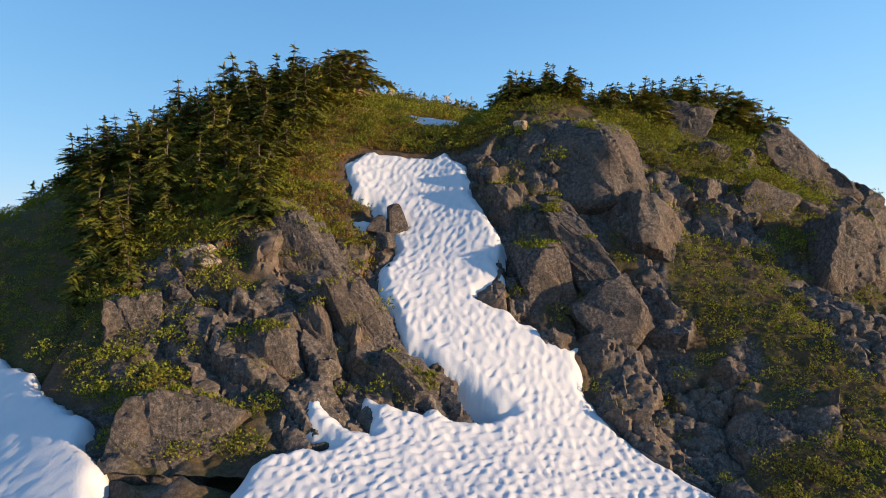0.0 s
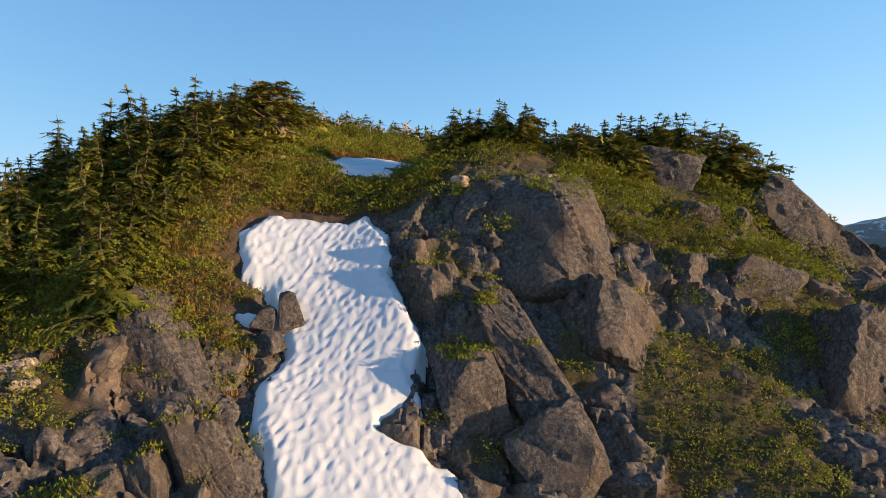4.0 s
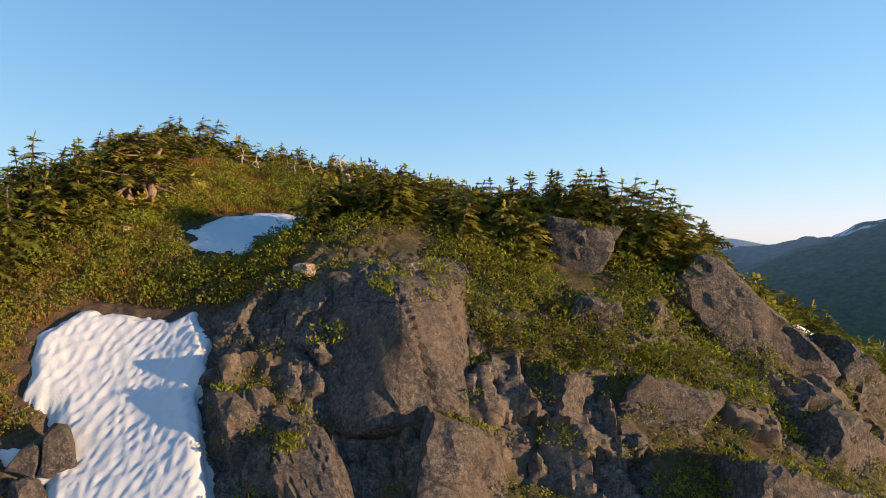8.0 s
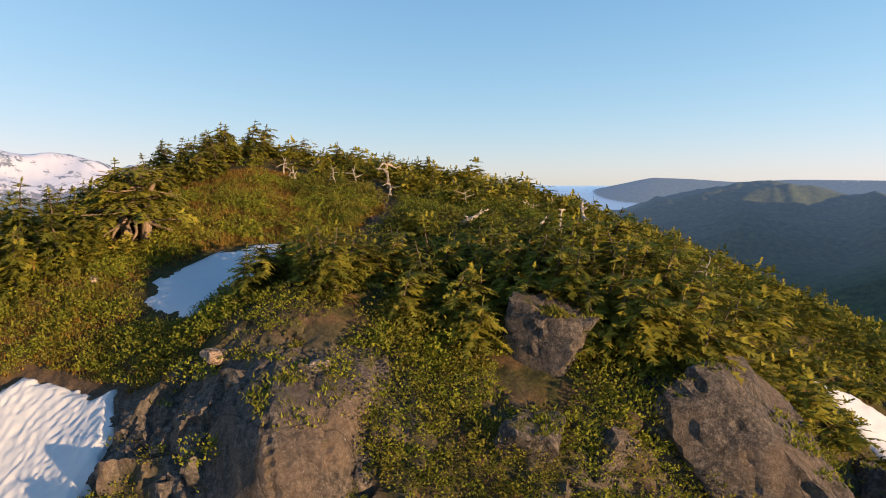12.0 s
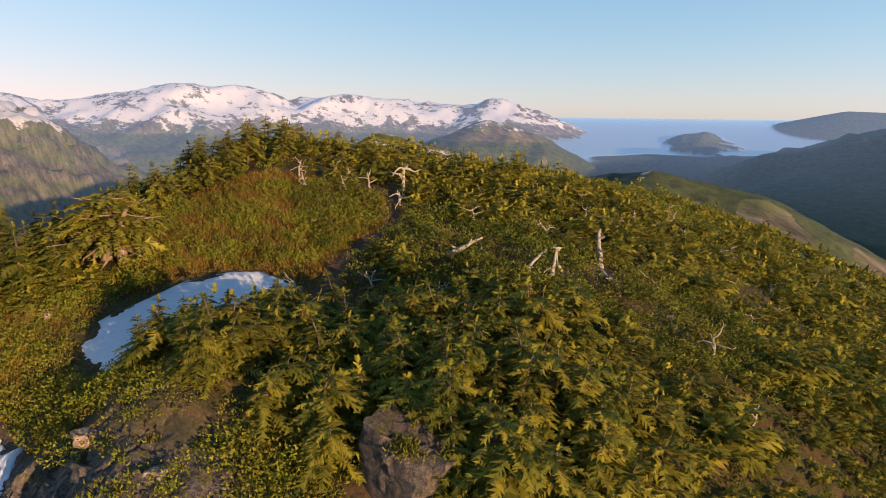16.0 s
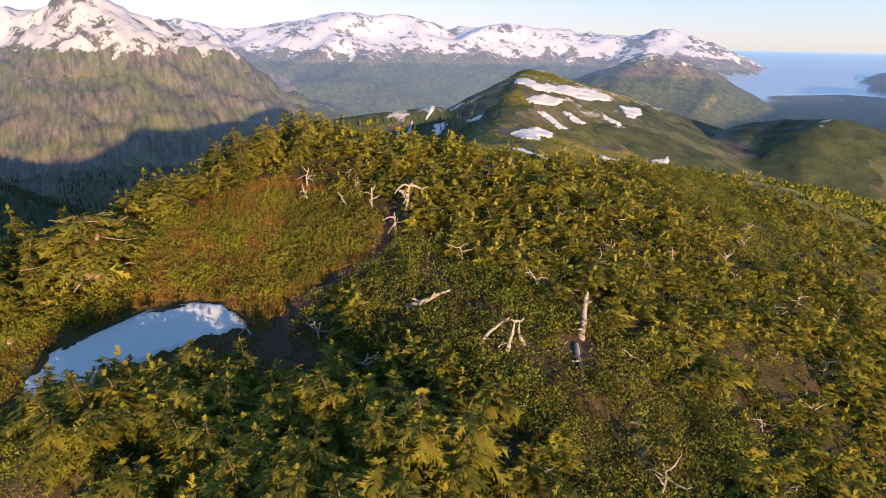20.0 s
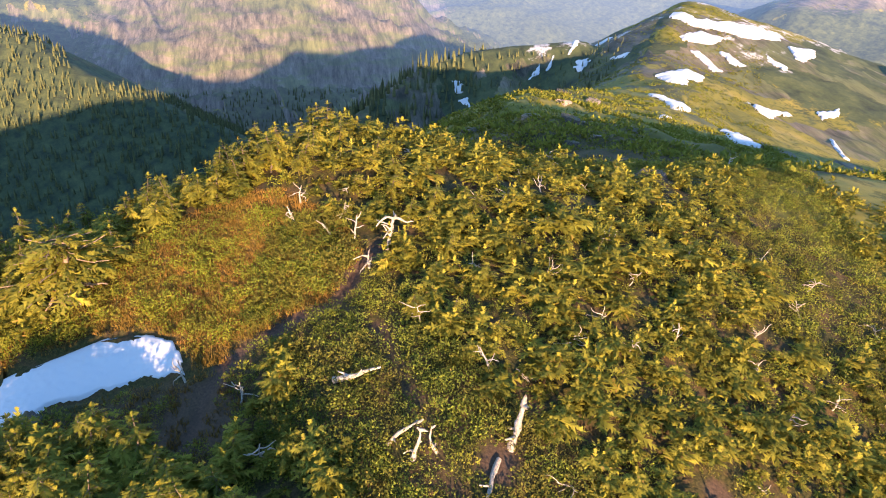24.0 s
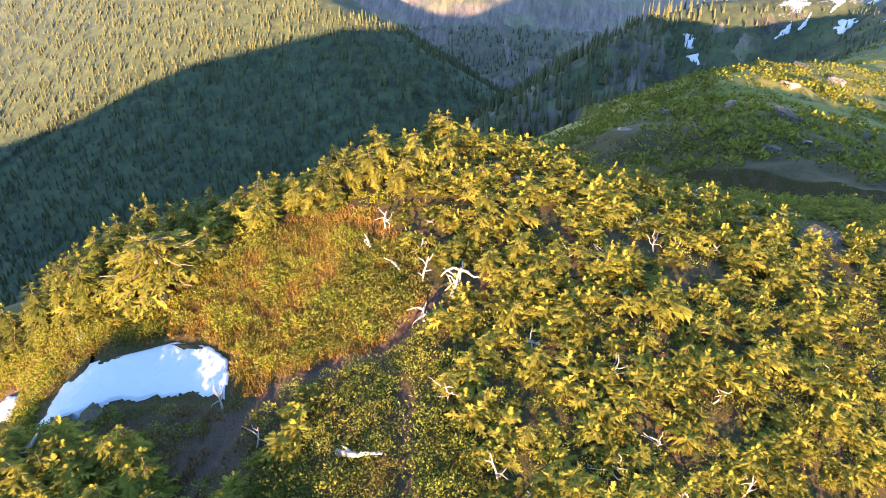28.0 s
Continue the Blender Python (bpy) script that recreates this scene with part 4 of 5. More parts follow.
rock("rock", 204, (-4.3, 23.4, -7.2), (0.6, 0.4, 0.35), (0, 0, 0), "wet dark rock in a bay of the snow", "rocks in the snow")
rock("rock", 205, (1.2, 43.9, 8.2), (0.7, 0.6, 0.5), (0, 0, 20), "dark flat-topped rock at the snow patch", "rocks in the snow")
PALE_ROCK = make_rock("pale_rock", 3.0)
for n, (x, y, size) in enumerate(((-11.1, 30.2, 0.8), (-10.6, 29.7, 0.5), (20.0, 57.0, 0.35), (19.6, 57.5, 0.28), (20.4, 56.6, 0.3), (19.2, 58.0, 0.22), (4.6, 38.2, 0.5), (8.9, 38.1, 0.4), (-5.0, 42.0, 0.3), (-7.5, 41.5, 0.3))):
    stone = rock("stone", 230 + n, (x, y, land_at(x, y) + 0.05), (size, 0.8 * size, 0.55 * size), (0, 0, 40 * n), "pale weathered stone lying in the heath", "pale stones")
    stone.data.materials[0] = PALE_ROCK
rock("rock_slab", 206, (-2.9, 87.3, 11.6), (3.2, 1.4, 0.7), (0, 6, -50), "bare grey rock slab among the scrub")
for n, (x, y, size) in enumerate(((-60.3, 131, 2.6), (-69, 128, 2.0), (-43.6, 116.6, 1.6), (-46, 123, 1.4), (-77, 120, 2.2), (-67, 107, 1.3), (-54, 141, 1.8), (-131, 205, 3.0), (-149, 207, 3.5), (-95, 160, 2.4), (-110, 172, 2.0))):
    ob = rock("rock", 260 + n, (x, y, land_at(x, y) - 0.1), (size, 0.7 * size, 0.35 * size), (0, 8, 50 * n), "flat grey rock bared on the green ridge", "rocks of the ridge")
    ob.data.materials[0] = PALE_ROCK if n % 2 else ROCK


# ---- plants ----
def tube(points, radii, sides=6):
    """A bent tapering limb as points and quads."""
    points = np.asarray(points, float)
    verts, quads = [], []
    for i, (p, r) in enumerate(zip(points, radii)):
        d = points[min(i + 1, len(points) - 1)] - points[max(i - 1, 0)]
        d = d / (np.linalg.norm(d) + 1e-9)
        a = np.cross(d, (0.3, 0.9, 0.2))
        a /= np.linalg.norm(a) + 1e-9
        b = np.cross(d, a)
        t = np.arange(sides) * 2 * np.pi / sides
        verts.append(p + r * (np.cos(t)[:, None] * a + np.sin(t)[:, None] * b))
        if i:
            for k in range(sides):
                m = (k + 1) % sides
                quads.append(((i - 1) * sides + k, (i - 1) * sides + m, i * sides + m, i * sides + k))
    return np.concatenate(verts), np.array(quads)


def joined(pieces):
    verts, faces, n = [], [], 0
    for v, f in pieces:
        verts.append(v)
        faces.append(f + n)
        n += len(v)
    return np.concatenate(verts), np.concatenate(faces)


def sprays(base, out, size, r, fan=3, droop=0.5, wide=0.19, kite=False):
    """Feathery shoots at the points base, pointing along out: narrow folded blades, fan of them at each point."""
    n = len(base)
    verts, tris = [], []
    side = np.cross(out, (0, 0, 1.0))
    side /= np.linalg.norm(side, axis=1)[:, None] + 1e-6
    up = np.cross(side, out)
    for k in range(fan):
        spread = (k - (fan - 1) / 2) * (2.2 / fan) + r.normal(0, 0.22, n)
        length = size * r.uniform(0.7, 1.25, n) * (1.0 - 0.5 * abs(k - (fan - 1) / 2) / fan)
        way = out * np.cos(spread)[:, None] + side * np.sin(spread)[:, None] + up * r.normal(0.05, 0.22, n)[:, None]
        way[:, 2] -= droop * r.uniform(0, 1, n)
        way /= np.linalg.norm(way, axis=1)[:, None]
        across = np.cross(way, up + 0.9 * r.normal(size=(n, 3)))
        across /= np.linalg.norm(across, axis=1)[:, None] + 1e-6
        w = (length * wide)[:, None]
        tip = base + way * length[:, None]
        if not kite:
            low = base + way * (0.12 * length)[:, None]
            verts.append(np.stack([low + across * w, tip, low - across * w], 1).reshape(-1, 3))
            tris.append(np.arange(n)[:, None] * 3 + [0, 1, 2] + k * n * 3)
            continue
        midp = base + way * (0.45 * length)[:, None]
        sag = np.zeros((n, 3))
        sag[:, 2] = -0.12 * length
        quad = np.stack([base, midp + across * w + sag, tip, midp - across * w + sag], 1)
        verts.append(quad.reshape(-1, 3))
        i = np.arange(n)[:, None] * 4 + k * n * 4
        tris.append(np.concatenate([i + [0, 1, 2], i + [0, 2, 3]]))
    return np.concatenate(verts), np.concatenate(tris)


def boughs(at, way, length, r, twigs=7, droop=0.28, reach=0.5, tilt=0.35):
    """Flat feathery boughs as triangles: from each point at along way, twigs on both sides and one at the tip."""
    at, way, length = np.asarray(at, float), np.asarray(way, float), np.asarray(length, float)
    n = len(at)
    way = way / np.linalg.norm(way, axis=1)[:, None]
    side = np.cross(way, (0, 0, 1.0))
    side /= np.linalg.norm(side, axis=1)[:, None] + 1e-6
    roll = r.normal(0, tilt, n)[:, None]
    side = side * np.cos(roll) + np.cross(way, side) * np.sin(roll)
    out = []
    for k in range(twigs):
        for flip in (-1, 1):
            u = np.clip((k + 0.45 + r.uniform(-0.3, 0.3, n)) / twigs, 0.02, 1)
            p = at + way * (length * u)[:, None]
            p[:, 2] -= droop * length * u * u
            d = way.copy()
            d[:, 2] -= 2 * droop * u
            d /= np.linalg.norm(d, axis=1)[:, None]
            a = r.normal(0.85, 0.18, n)[:, None]
            t = d * np.cos(a) + flip * side * np.sin(a)
            t[:, 2] -= r.uniform(-0.1, 0.3, n)
            l = np.clip(length * reach * (1 - 0.68 * u), 0.08, 0.40) * r.uniform(0.6, 1.3, n)
            w = d * np.clip(0.72 * length / twigs, 0.03, 0.10)[:, None]
            out.append(np.stack([p - w, p + t * l[:, None], p + w], 1))
    end = at + way * length[:, None]
    end[:, 2] -= droop * length
    tip = way.copy()
    tip[:, 2] -= droop
    w = side * np.clip(0.06 * length, 0.02, 0.05)[:, None]
    out.append(np.stack([end - w - way * 0.05, end + tip * np.clip(0.2 * length, 0.06, 0.16)[:, None], end + w - way * 0.05], 1))
    v = np.concatenate(out).reshape(-1, 3)
    return v, np.arange(len(v)).reshape(-1, 3)


def conifer(seed, height, radius, tiers, limbs, lean=0.1, flag=0.0, bare=0.12, twigs=7, rise=0.05, girth=0.032):
    """Trunk with limbs (quads), and flat boughs of needles (triangles), of a mountain conifer with its foot at 0."""
    r = np.random.default_rng(seed)
    wind = radians(-12) + r.normal(0, 0.3)
    spine_f = np.linspace(0, 1, 9)
    bend = lean * height * np.stack([np.cos(wind) * spine_f ** 1.6, np.sin(wind) * spine_f ** 1.6], 1) + np.cumsum(r.normal(0, 0.014 * height, (9, 2)), 0)
    spine = np.column_stack([bend, spine_f * height])
    woods = [tube(spine, girth * height ** 0.8 * (1.05 - spine_f) ** 0.9 + 0.008, 5)]
    starts, ways, lengths = [], [], []
    for k in range(tiers):
        f = bare + (1 - bare) * (k + r.uniform(0, 0.7)) / tiers
        at = np.array([np.interp(f, spine_f, spine[:, c]) for c in range(3)])
        bushy = r.uniform(0.6, 1.25)
        for _ in range(limbs if f < 0.8 else max(3, limbs - 2)):
            az = r.uniform(0, 2 * np.pi)
            length = bushy * radius * (1.04 - f) ** 0.75 * r.uniform(0.55, 1.2) * (1 + flag * math.cos(az - wind)) + 0.12
            way = np.array([math.cos(az), math.sin(az), r.normal(rise + 0.5 * (f > 0.9), 0.14)])
            if length > 0.5:
                woods.append(tube([at, at + way * length * 0.5 - (0, 0, 0.07 * length), at + way * length * 0.9 - (0, 0, 0.23 * length)], [0.014 * height ** 0.5 + 0.006, 0.011, 0.004], 3))
            starts.append(at)
            ways.append(way)
            lengths.append(length)
    starts.append(spine[-1] - (0, 0, 0.12))
    ways.append(np.array([0.15, 0.05, 1.0]))
    lengths.append(0.25 + 0.04 * height)
    return joined(woods), boughs(starts, ways, lengths, r, twigs)


def scrub(seed, width, height, leaders, tiers=5, limbs=4, twigs=5):
    """A low wind-pressed conifer mat of several leaders: needles alone."""
    r = np.random.default_rng(seed)
    pieces = []
    for k in range(leaders):
        a, d = r.uniform(0, 2 * np.pi), width * math.sqrt(r.uniform(0, 1)) * 0.55
        h = height * r.uniform(0.5, 1.25) * (1 - 0.35 * d / width)
        _, (v, f) = conifer(seed * 31 + k, h, width * 0.52, tiers, limbs, 0.25, 0.3, 0.15, twigs, 0.3)
        pieces.append((v + (d * math.cos(a), d * math.sin(a), 0), f))
    return joined(pieces)


def plant_ok(x, y):
    """Where woody plants may root: off the snow, paths, meadow and bare rock."""
    snow = np.maximum.reduce([inside(p, x, y) for p in (GULLY, WEST_SNOW, PATCH, EAST_SNOW)])
    trail = np.minimum(near_line(PATH_A, x, y) - 0.25, near_line(PATH_B, x, y))
    old = (np.hypot(x + 6.7, y - 46.4) > 1.6) & (np.hypot(x - 15.5, y - 40.2) > 1.5) & (np.hypot(x - 22.8, (y - 41.2) * 1.3) > 2.4)
    return old & (snow < -0.5) & (trail > 0.42) & (inside(MEADOW, x, y) < -0.2) & (inside(HOLLOW, x, y) < 0.1) & (np.minimum.reduce([np.hypot(x - a, y - c) - r0 for a, c, r0 in BARE_SPOTS]) > 0)


def scatter(count, box, gap, seed, wish=None):
    """Spots in a box of the plan with a least distance between them."""
    r = np.random.default_rng(seed)
    p = np.column_stack([r.uniform(box[0], box[2], count * 10), r.uniform(box[1], box[3], count * 10)])
    ok = plant_ok(p[:, 0], p[:, 1])
    if wish:
        ok &= wish(p[:, 0], p[:, 1], r.uniform(0, 1, len(p)))
    got, cells = [], {}
    for x, y in p[ok]:
        i, j = int(x // gap), int(y // gap)
        close = [q for a in (-1, 0, 1) for b in (-1, 0, 1) for q in cells.get((i + a, j + b), ())]
        if any((x - q[0]) ** 2 + (y - q[1]) ** 2 < gap * gap for q in close):
            continue
        cells.setdefault((i, j), []).append((x, y))
        got.append((x, y))
        if len(got) >= count:
            break
    return np.array(got)


KINDS = {}
for kind, args in {
    "tall_a": (11, 3.6, 1.35, 17, 8, 0.06, 0.1, 0.03, 9, 0.05), "tall_b": (12, 3.0, 1.25, 15, 8, 0.10, 0.2, 0.04, 9, 0.05), "tall_c": (13, 4.2, 1.45, 18, 8, 0.05, 0.1, 0.03, 9, 0.0),
    "flag_a": (21, 2.4, 1.6, 9, 6, 0.22, 0.55, 0.22, 10, 0.12), "flag_b": (22, 2.0, 1.5, 8, 6, 0.28, 0.6, 0.22, 10, 0.15), "flag_c": (23, 2.8, 1.5, 11, 6, 0.18, 0.5, 0.25, 10, 0.1),
    "low_a": (31, 1.3, 1.1, 8, 6, 0.15, 0.3, 0.03, 9, 0.2), "low_b": (32, 1.0, 1.1, 7, 6, 0.2, 0.4, 0.03, 9, 0.25),
}.items():
    (wv, wf), (nv, nf) = conifer(*args)
    KINDS[kind] = (mesh_from("trunk", wv, wf, BARK, True), mesh_from("crown", nv, nf, DARK_NEEDLES if kind.startswith("tall") else NEEDLES))

TREE_LABELS = {
    "tall": "dense dark-green mountain hemlock with drooping tiered boughs",
    "flag": "wind-bent mountain hemlock with flat one-sided boughs",
    "low": "low bushy young mountain hemlock",
}
PROTOTYPES = {}


def tree(kind, x, y, z, scale, turn, group):
    m = pose(x, y, z - 0.08, 0, 0, turn) @ Matrix.Scale(scale, 4)
    if kind not in PROTOTYPES:
        ob = empty("conifer_tree", Matrix())
        part("trunk", KINDS[kind][0], ob)
        part("crown", KINDS[kind][1], ob)
        PROTOTYPES[kind] = tagged(ob, TREE_LABELS[kind.split("_")[0]], "tree", group)
        ob.matrix_basis = m
        return ob
    ob = copy_thing(PROTOTYPES[kind], Matrix())
    ob.matrix_basis = m
    return tagged(ob, group=group)


def grove(count, box, gap, seed, kinds, scales, group, wish=None):
    r = np.random.default_rng(seed + 500)
    spots = scatter(count, box, gap, seed, wish)
    for (x, y), z in zip(spots, land(spots[:, 0], spots[:, 1])):
        k = kinds[r.integers(len(kinds))]
        turn = r.uniform(0, 360) if not k.startswith("flag") else r.normal(0, 35)
        tree(k, x, y, z, r.uniform(*scales), turn, group)


def west_side(x, y, r):
    return (y < 47 + (x + 26) * 0.2) & (x < -8.5 + (y - 32) * 0.15) & (x > -0.60 * y + 0.8) & (y > 28.5 + 0.35 * np.clip(-14 - x, 0, 99)) & ~((x > -13.5) & (y < 30.5))


grove(105, (-25, 28.5, -5.5, 47), 0.95, 1, ("tall_a", "tall_b", "tall_c", "tall_b"), (0.6, 1.1), "west grove", west_side)
grove(32, (12, 41.6, 20.8, 46), 0.75, 2, ("flag_a", "flag_c", "flag_c", "tall_b"), (0.75, 1.1), "trees on the east brow")
grove(36, (-18, 48, -8.5, 66), 1.2, 3, ("tall_b", "flag_c", "flag_a", "flag_c"), (0.7, 1.05), "trees on the west brow")
grove(75, (3.5, 41.5, 22, 51), 0.8, 4, ("low_a", "flag_b", "low_b", "flag_a"), (0.65, 1.1), "trees on the east brow")
grove(18, (7.6, 40.6, 13.5, 46.5), 0.7, 7, ("flag_a", "flag_c"), (0.75, 1.0), "trees on the east brow")
grove(40, (-10, 60.5, 10, 74), 1.2, 5, ("low_a", "flag_c", "low_b", "flag_a"), (0.45, 0.72), "stunted trees of the summit")
for x, y, s in ((4.9, 46.4, 0.95), (8.6, 48.2, 0.95), (11.1, 48.0, 1.0), (10.2, 47.2, 0.9), (4.0, 43.4, 0.55), (3.2, 41.2, 0.45)):
    tree("flag_c", x, y, land_at(x, y), s, 10, "lone trees on the brow")
for x, y, s in ((14.2, 50.3, 1.0), (15.4, 50.1, 1.05), (16.3, 49.2, 1.1), (13.1, 49.5, 0.95), (17.1, 50.4, 1.15), (12.1, 48.8, 0.95), (15.0, 48.8, 1.0), (16.9, 51.4, 0.95), (11.6, 50.0, 0.75), (17.9, 49.6, 0.9)):
    tree("flag_c" if s > 1.02 else "tall_b", x, y, land_at(x, y), s, 20 * x, "trees on the east brow")
grove(26, (5.5, 44.0, 13.0, 48.8), 0.75, 10, ("tall_b", "flag_c", "flag_a"), (0.7, 1.0), "trees on the east brow")
grove(30, (3.4, 40.6, 9.0, 45.6), 0.75, 8, ("tall_b", "flag_a", "tall_a"), (0.5, 0.72), "lone trees on the brow")


# the close mat of stunted conifers over the top, one carpet
def carpet(name, templates, spots, scales, seed, mat, label, category, tilt=True):
    r = np.random.default_rng(seed)
    verts, faces, n = [], [], 0
    z = land(spots[:, 0], spots[:, 1])
    for (x, y), zz in zip(spots, z):
        v, f = templates[r.integers(len(templates))]
        s, a = scales[0] + (scales[1] - scales[0]) * r.uniform(0, 1) ** 1.5, r.uniform(0, 2 * np.pi)
        c, d = math.cos(a) * s, math.sin(a) * s
        verts.append(np.column_stack([v[:, 0] * c - v[:, 1] * d + x, v[:, 0] * d + v[:, 1] * c + y, v[:, 2] * s * r.uniform(0.8, 1.2) + zz - 0.05]))
        faces.append(f + n)
        n += len(v)
    ob = new(name, mesh_from(name, np.concatenate(verts), np.concatenate(faces), mat))
    return tagged(ob, label, category, kind="stuff")


def scrub_wish(x, y, r):
    ok = ~((y < 41.5 + 0.25 * np.clip(x - 22, 0, 99)) & (x > -14)) & ~((x > -5) & (x < 3) & (y > 38) & (y < 47))
    ok &= y > 30 + 0.5 * np.clip(-15 - x, 0, 99)
    ok &= (inside(MEADOW, x, y) < -0.9) & (inside(HOLLOW, x, y) < -0.7) & (near_line(PATH_A, x, y) > 1.1)
    dense = 0.68 + 0.75 * fbm(x / 7.0, y / 7.0, 2, 201) + 0.5 * fbm(x / 2.6, y / 2.6, 2, 202) - 0.85 * smooth(-0.6, 0.6, inside(OPEN, x, y))
    ok &= (inside(HERBS, x, y) < 0.3)
    return ok & (r < dense) & (np.hypot(x - 5, (y - 62) * 0.7) < 48)


MATS = [scrub(s, 1.25, 1.0, 4, 5, 4, 6) for s in (3, 4, 5, 6, 7, 8)]
FAR_MATS = [scrub(s, 1.35, 0.95, 3, 4, 4, 4) for s in (13, 14, 15)]
spots = scatter(1650, (-27, 40, 38, 110), 0.98, 9, scrub_wish)
hidden = (spots[:, 1] > 84) | (spots[:, 0] < -15)
carpet("conifer_scrub", MATS, spots[~hidden], (0.7, 1.75), 10, NEEDLES, "close yellow-green mat of wind-stunted conifers over the summit", "scrub")
carpet("conifer_scrub", FAR_MATS, spots[hidden], (0.7, 1.6), 11, NEEDLES, "close mat of wind-stunted conifers on the back of the hill", "scrub")


def leaf_tuft(seed, n, width, height, size):
    """Small pointed leaves round a low bush."""
    r = np.random.default_rng(seed)
    a, d = r.uniform(0, 2 * np.pi, n), width * np.sqrt(r.uniform(0, 1, n))
    base = np.column_stack([d * np.cos(a), d * np.sin(a), height * r.uniform(0.25, 1, n) * (1 - 0.5 * (d / width) ** 2)])
    out = np.column_stack([np.cos(a) * 0.8, np.sin(a) * 0.8, r.uniform(0.1, 1.1, n)]) + r.normal(0, 0.4, (n, 3))
    out /= np.linalg.norm(out, axis=1)[:, None]
    return sprays(base, out, size, r, 1, 0.1, 0.32)


def shrub_wish(x, y, r):
    bare = (rockiness(x, y) > 0.35) & (r < 0.93)
    return ~bare & ~((x > -5) & (x < 3) & (y < 40) & (r < 0.7))


def field(count, poly, seed, grow=0.0):
    r = np.random.default_rng(seed)
    x0, x1 = min(p[0] for p in poly) - 2, max(p[0] for p in poly) + 2
    y0, y1 = min(p[1] for p in poly) - 2, max(p[1] for p in poly) + 2
    p = np.column_stack([r.uniform(x0, x1, count * 3), r.uniform(y0, y1, count * 3)])
    clear = np.minimum(near_line(PATH_A, p[:, 0], p[:, 1]), near_line(PATH_B, p[:, 0], p[:, 1])) > 0.5
    dry = inside(PATCH, p[:, 0], p[:, 1]) < -0.4
    return p[(inside(poly, p[:, 0], p[:, 1]) > -grow) & clear & dry][:count]


TUFTS = [leaf_tuft(s, 64, 0.5, 0.36, 0.11) for s in (1, 2, 3)] + [leaf_tuft(s, 150, 0.6, 0.8, 0.115) for s in (4, 5)]
spots = np.concatenate([scatter(1500, (-15, 22, 28, 43), 0.36, 12, shrub_wish), scatter(600, (9, 36.5, 23, 44), 0.3, 19), scatter(900, (-30, 22, -10, 44), 0.42, 14), field(420, MEADOW, 17), field(70, HOLLOW, 27), scatter(160, (-10, 43, -3.5, 49), 0.3, 28), scatter(330, (-15, 30.5, -3.6, 43), 0.26, 30), scatter(150, (-5, 38, 3.5, 41.5), 0.26, 31), scatter(600, (-14, 43, 36, 100), 0.7, 15)])
carpet("leafy_shrubs", TUFTS, spots, (0.6, 1.3), 13, LEAVES, "low broad-leaved green shrubs and herbs between the rocks", "shrubs")
spots = np.concatenate([scatter(1400, (-14, 78, 22, 124), 0.45, 18, lambda x, y, r: inside(HERBS, x, y) > -0.5), field(330, [(-1, 55), (2, 53), (2, 58), (0, 61), (-4.5, 61), (-4.5, 57.5)], 34), scatter(1100, (2, 43, 34, 88), 0.6, 25), scatter(900, (2, 52, 24, 64), 0.34, 16, lambda x, y, r: inside(OPEN, x, y) > -0.5)])
carpet("leafy_shrubs", TUFTS, spots, (0.6, 1.3), 26, FRESH_LEAVES, "fresh green broad-leaved herbs between the stunted conifers", "shrubs")


def blade_tuft(seed, n=20):
    r = np.random.default_rng(seed)
    base = np.column_stack([r.uniform(-0.3, 0.3, (n, 2)), np.full(n, -0.02)])
    out = np.column_stack([r.normal(0, 0.4, (n, 2)), np.ones(n)])
    out /= np.linalg.norm(out, axis=1)[:, None]
    return sprays(base, out, 0.26, r, 1, 0.0, 0.12)


carpet("heath", [blade_tuft(s) for s in (1, 2, 3)], np.concatenate([field(5200, MEADOW, 21, 1.0), field(450, HOLLOW, 22, 0.3), scatter(350, (-11, 41.5, -3, 49), 0.25, 29), scatter(2300, (-15, 30.5, -3.4, 43), 0.14, 32), scatter(300, (-5, 37.8, 3.5, 41.5), 0.18, 33)]), (0.5, 1.1), 23, HEATHER, "rusty brown and ochre heath of the summit meadow", "heath")


# ---- dead wood ----
def limb(r, start, way, length, girth, wiggle=0.18, steps=6):
    pts, d, p = [np.array(start, float)], np.array(way, float), np.array(start, float)
    for _ in range(steps):
        d = d / np.linalg.norm(d) + r.normal(0, wiggle, 3)
        p = p + d / np.linalg.norm(d) * length / steps
        pts.append(p)
    return tube(pts, np.linspace(girth, girth * 0.35, steps + 1) * r.uniform(0.8, 1.2, steps + 1), 7), pts


def snag(name, seed, x, y, height, girth, arms, label, way=(0, 0, 1), arm=0.6, sink=0.15, bar=()):
    """A barkless dead trunk with stubs of limbs."""
    r = np.random.default_rng(seed)
    ob = empty(name, pose(x, y, land_at(x, y) - sink))
    (v, f), pts = limb(r, (0, 0, 0), way, height, girth)
    part("trunk", mesh_from("trunk", v, f, BLEACHED, True), ob)
    for k in range(arms):
        a = r.uniform(0, 2 * np.pi)
        at = pts[2 + k % 4] if arms < 5 else pts[3 + k % 3]
        (v, f), _ = limb(r, at, (math.cos(a), math.sin(a), r.uniform(-0.1, 0.7)), arm * r.uniform(0.6, 1.3), girth * 0.55, 0.3, 5)
        part("limb", mesh_from("limb", v, f, BLEACHED, True), ob)
    for a, reach, rise in bar:
        (v, f), _ = limb(r, pts[-1], (math.cos(radians(a)), math.sin(radians(a)), rise), reach, girth * 0.7, 0.25, 6)
        part("limb", mesh_from("limb", v, f, BLEACHED, True), ob)
    return tagged(ob, label, "dead tree", "dead trees of the summit")


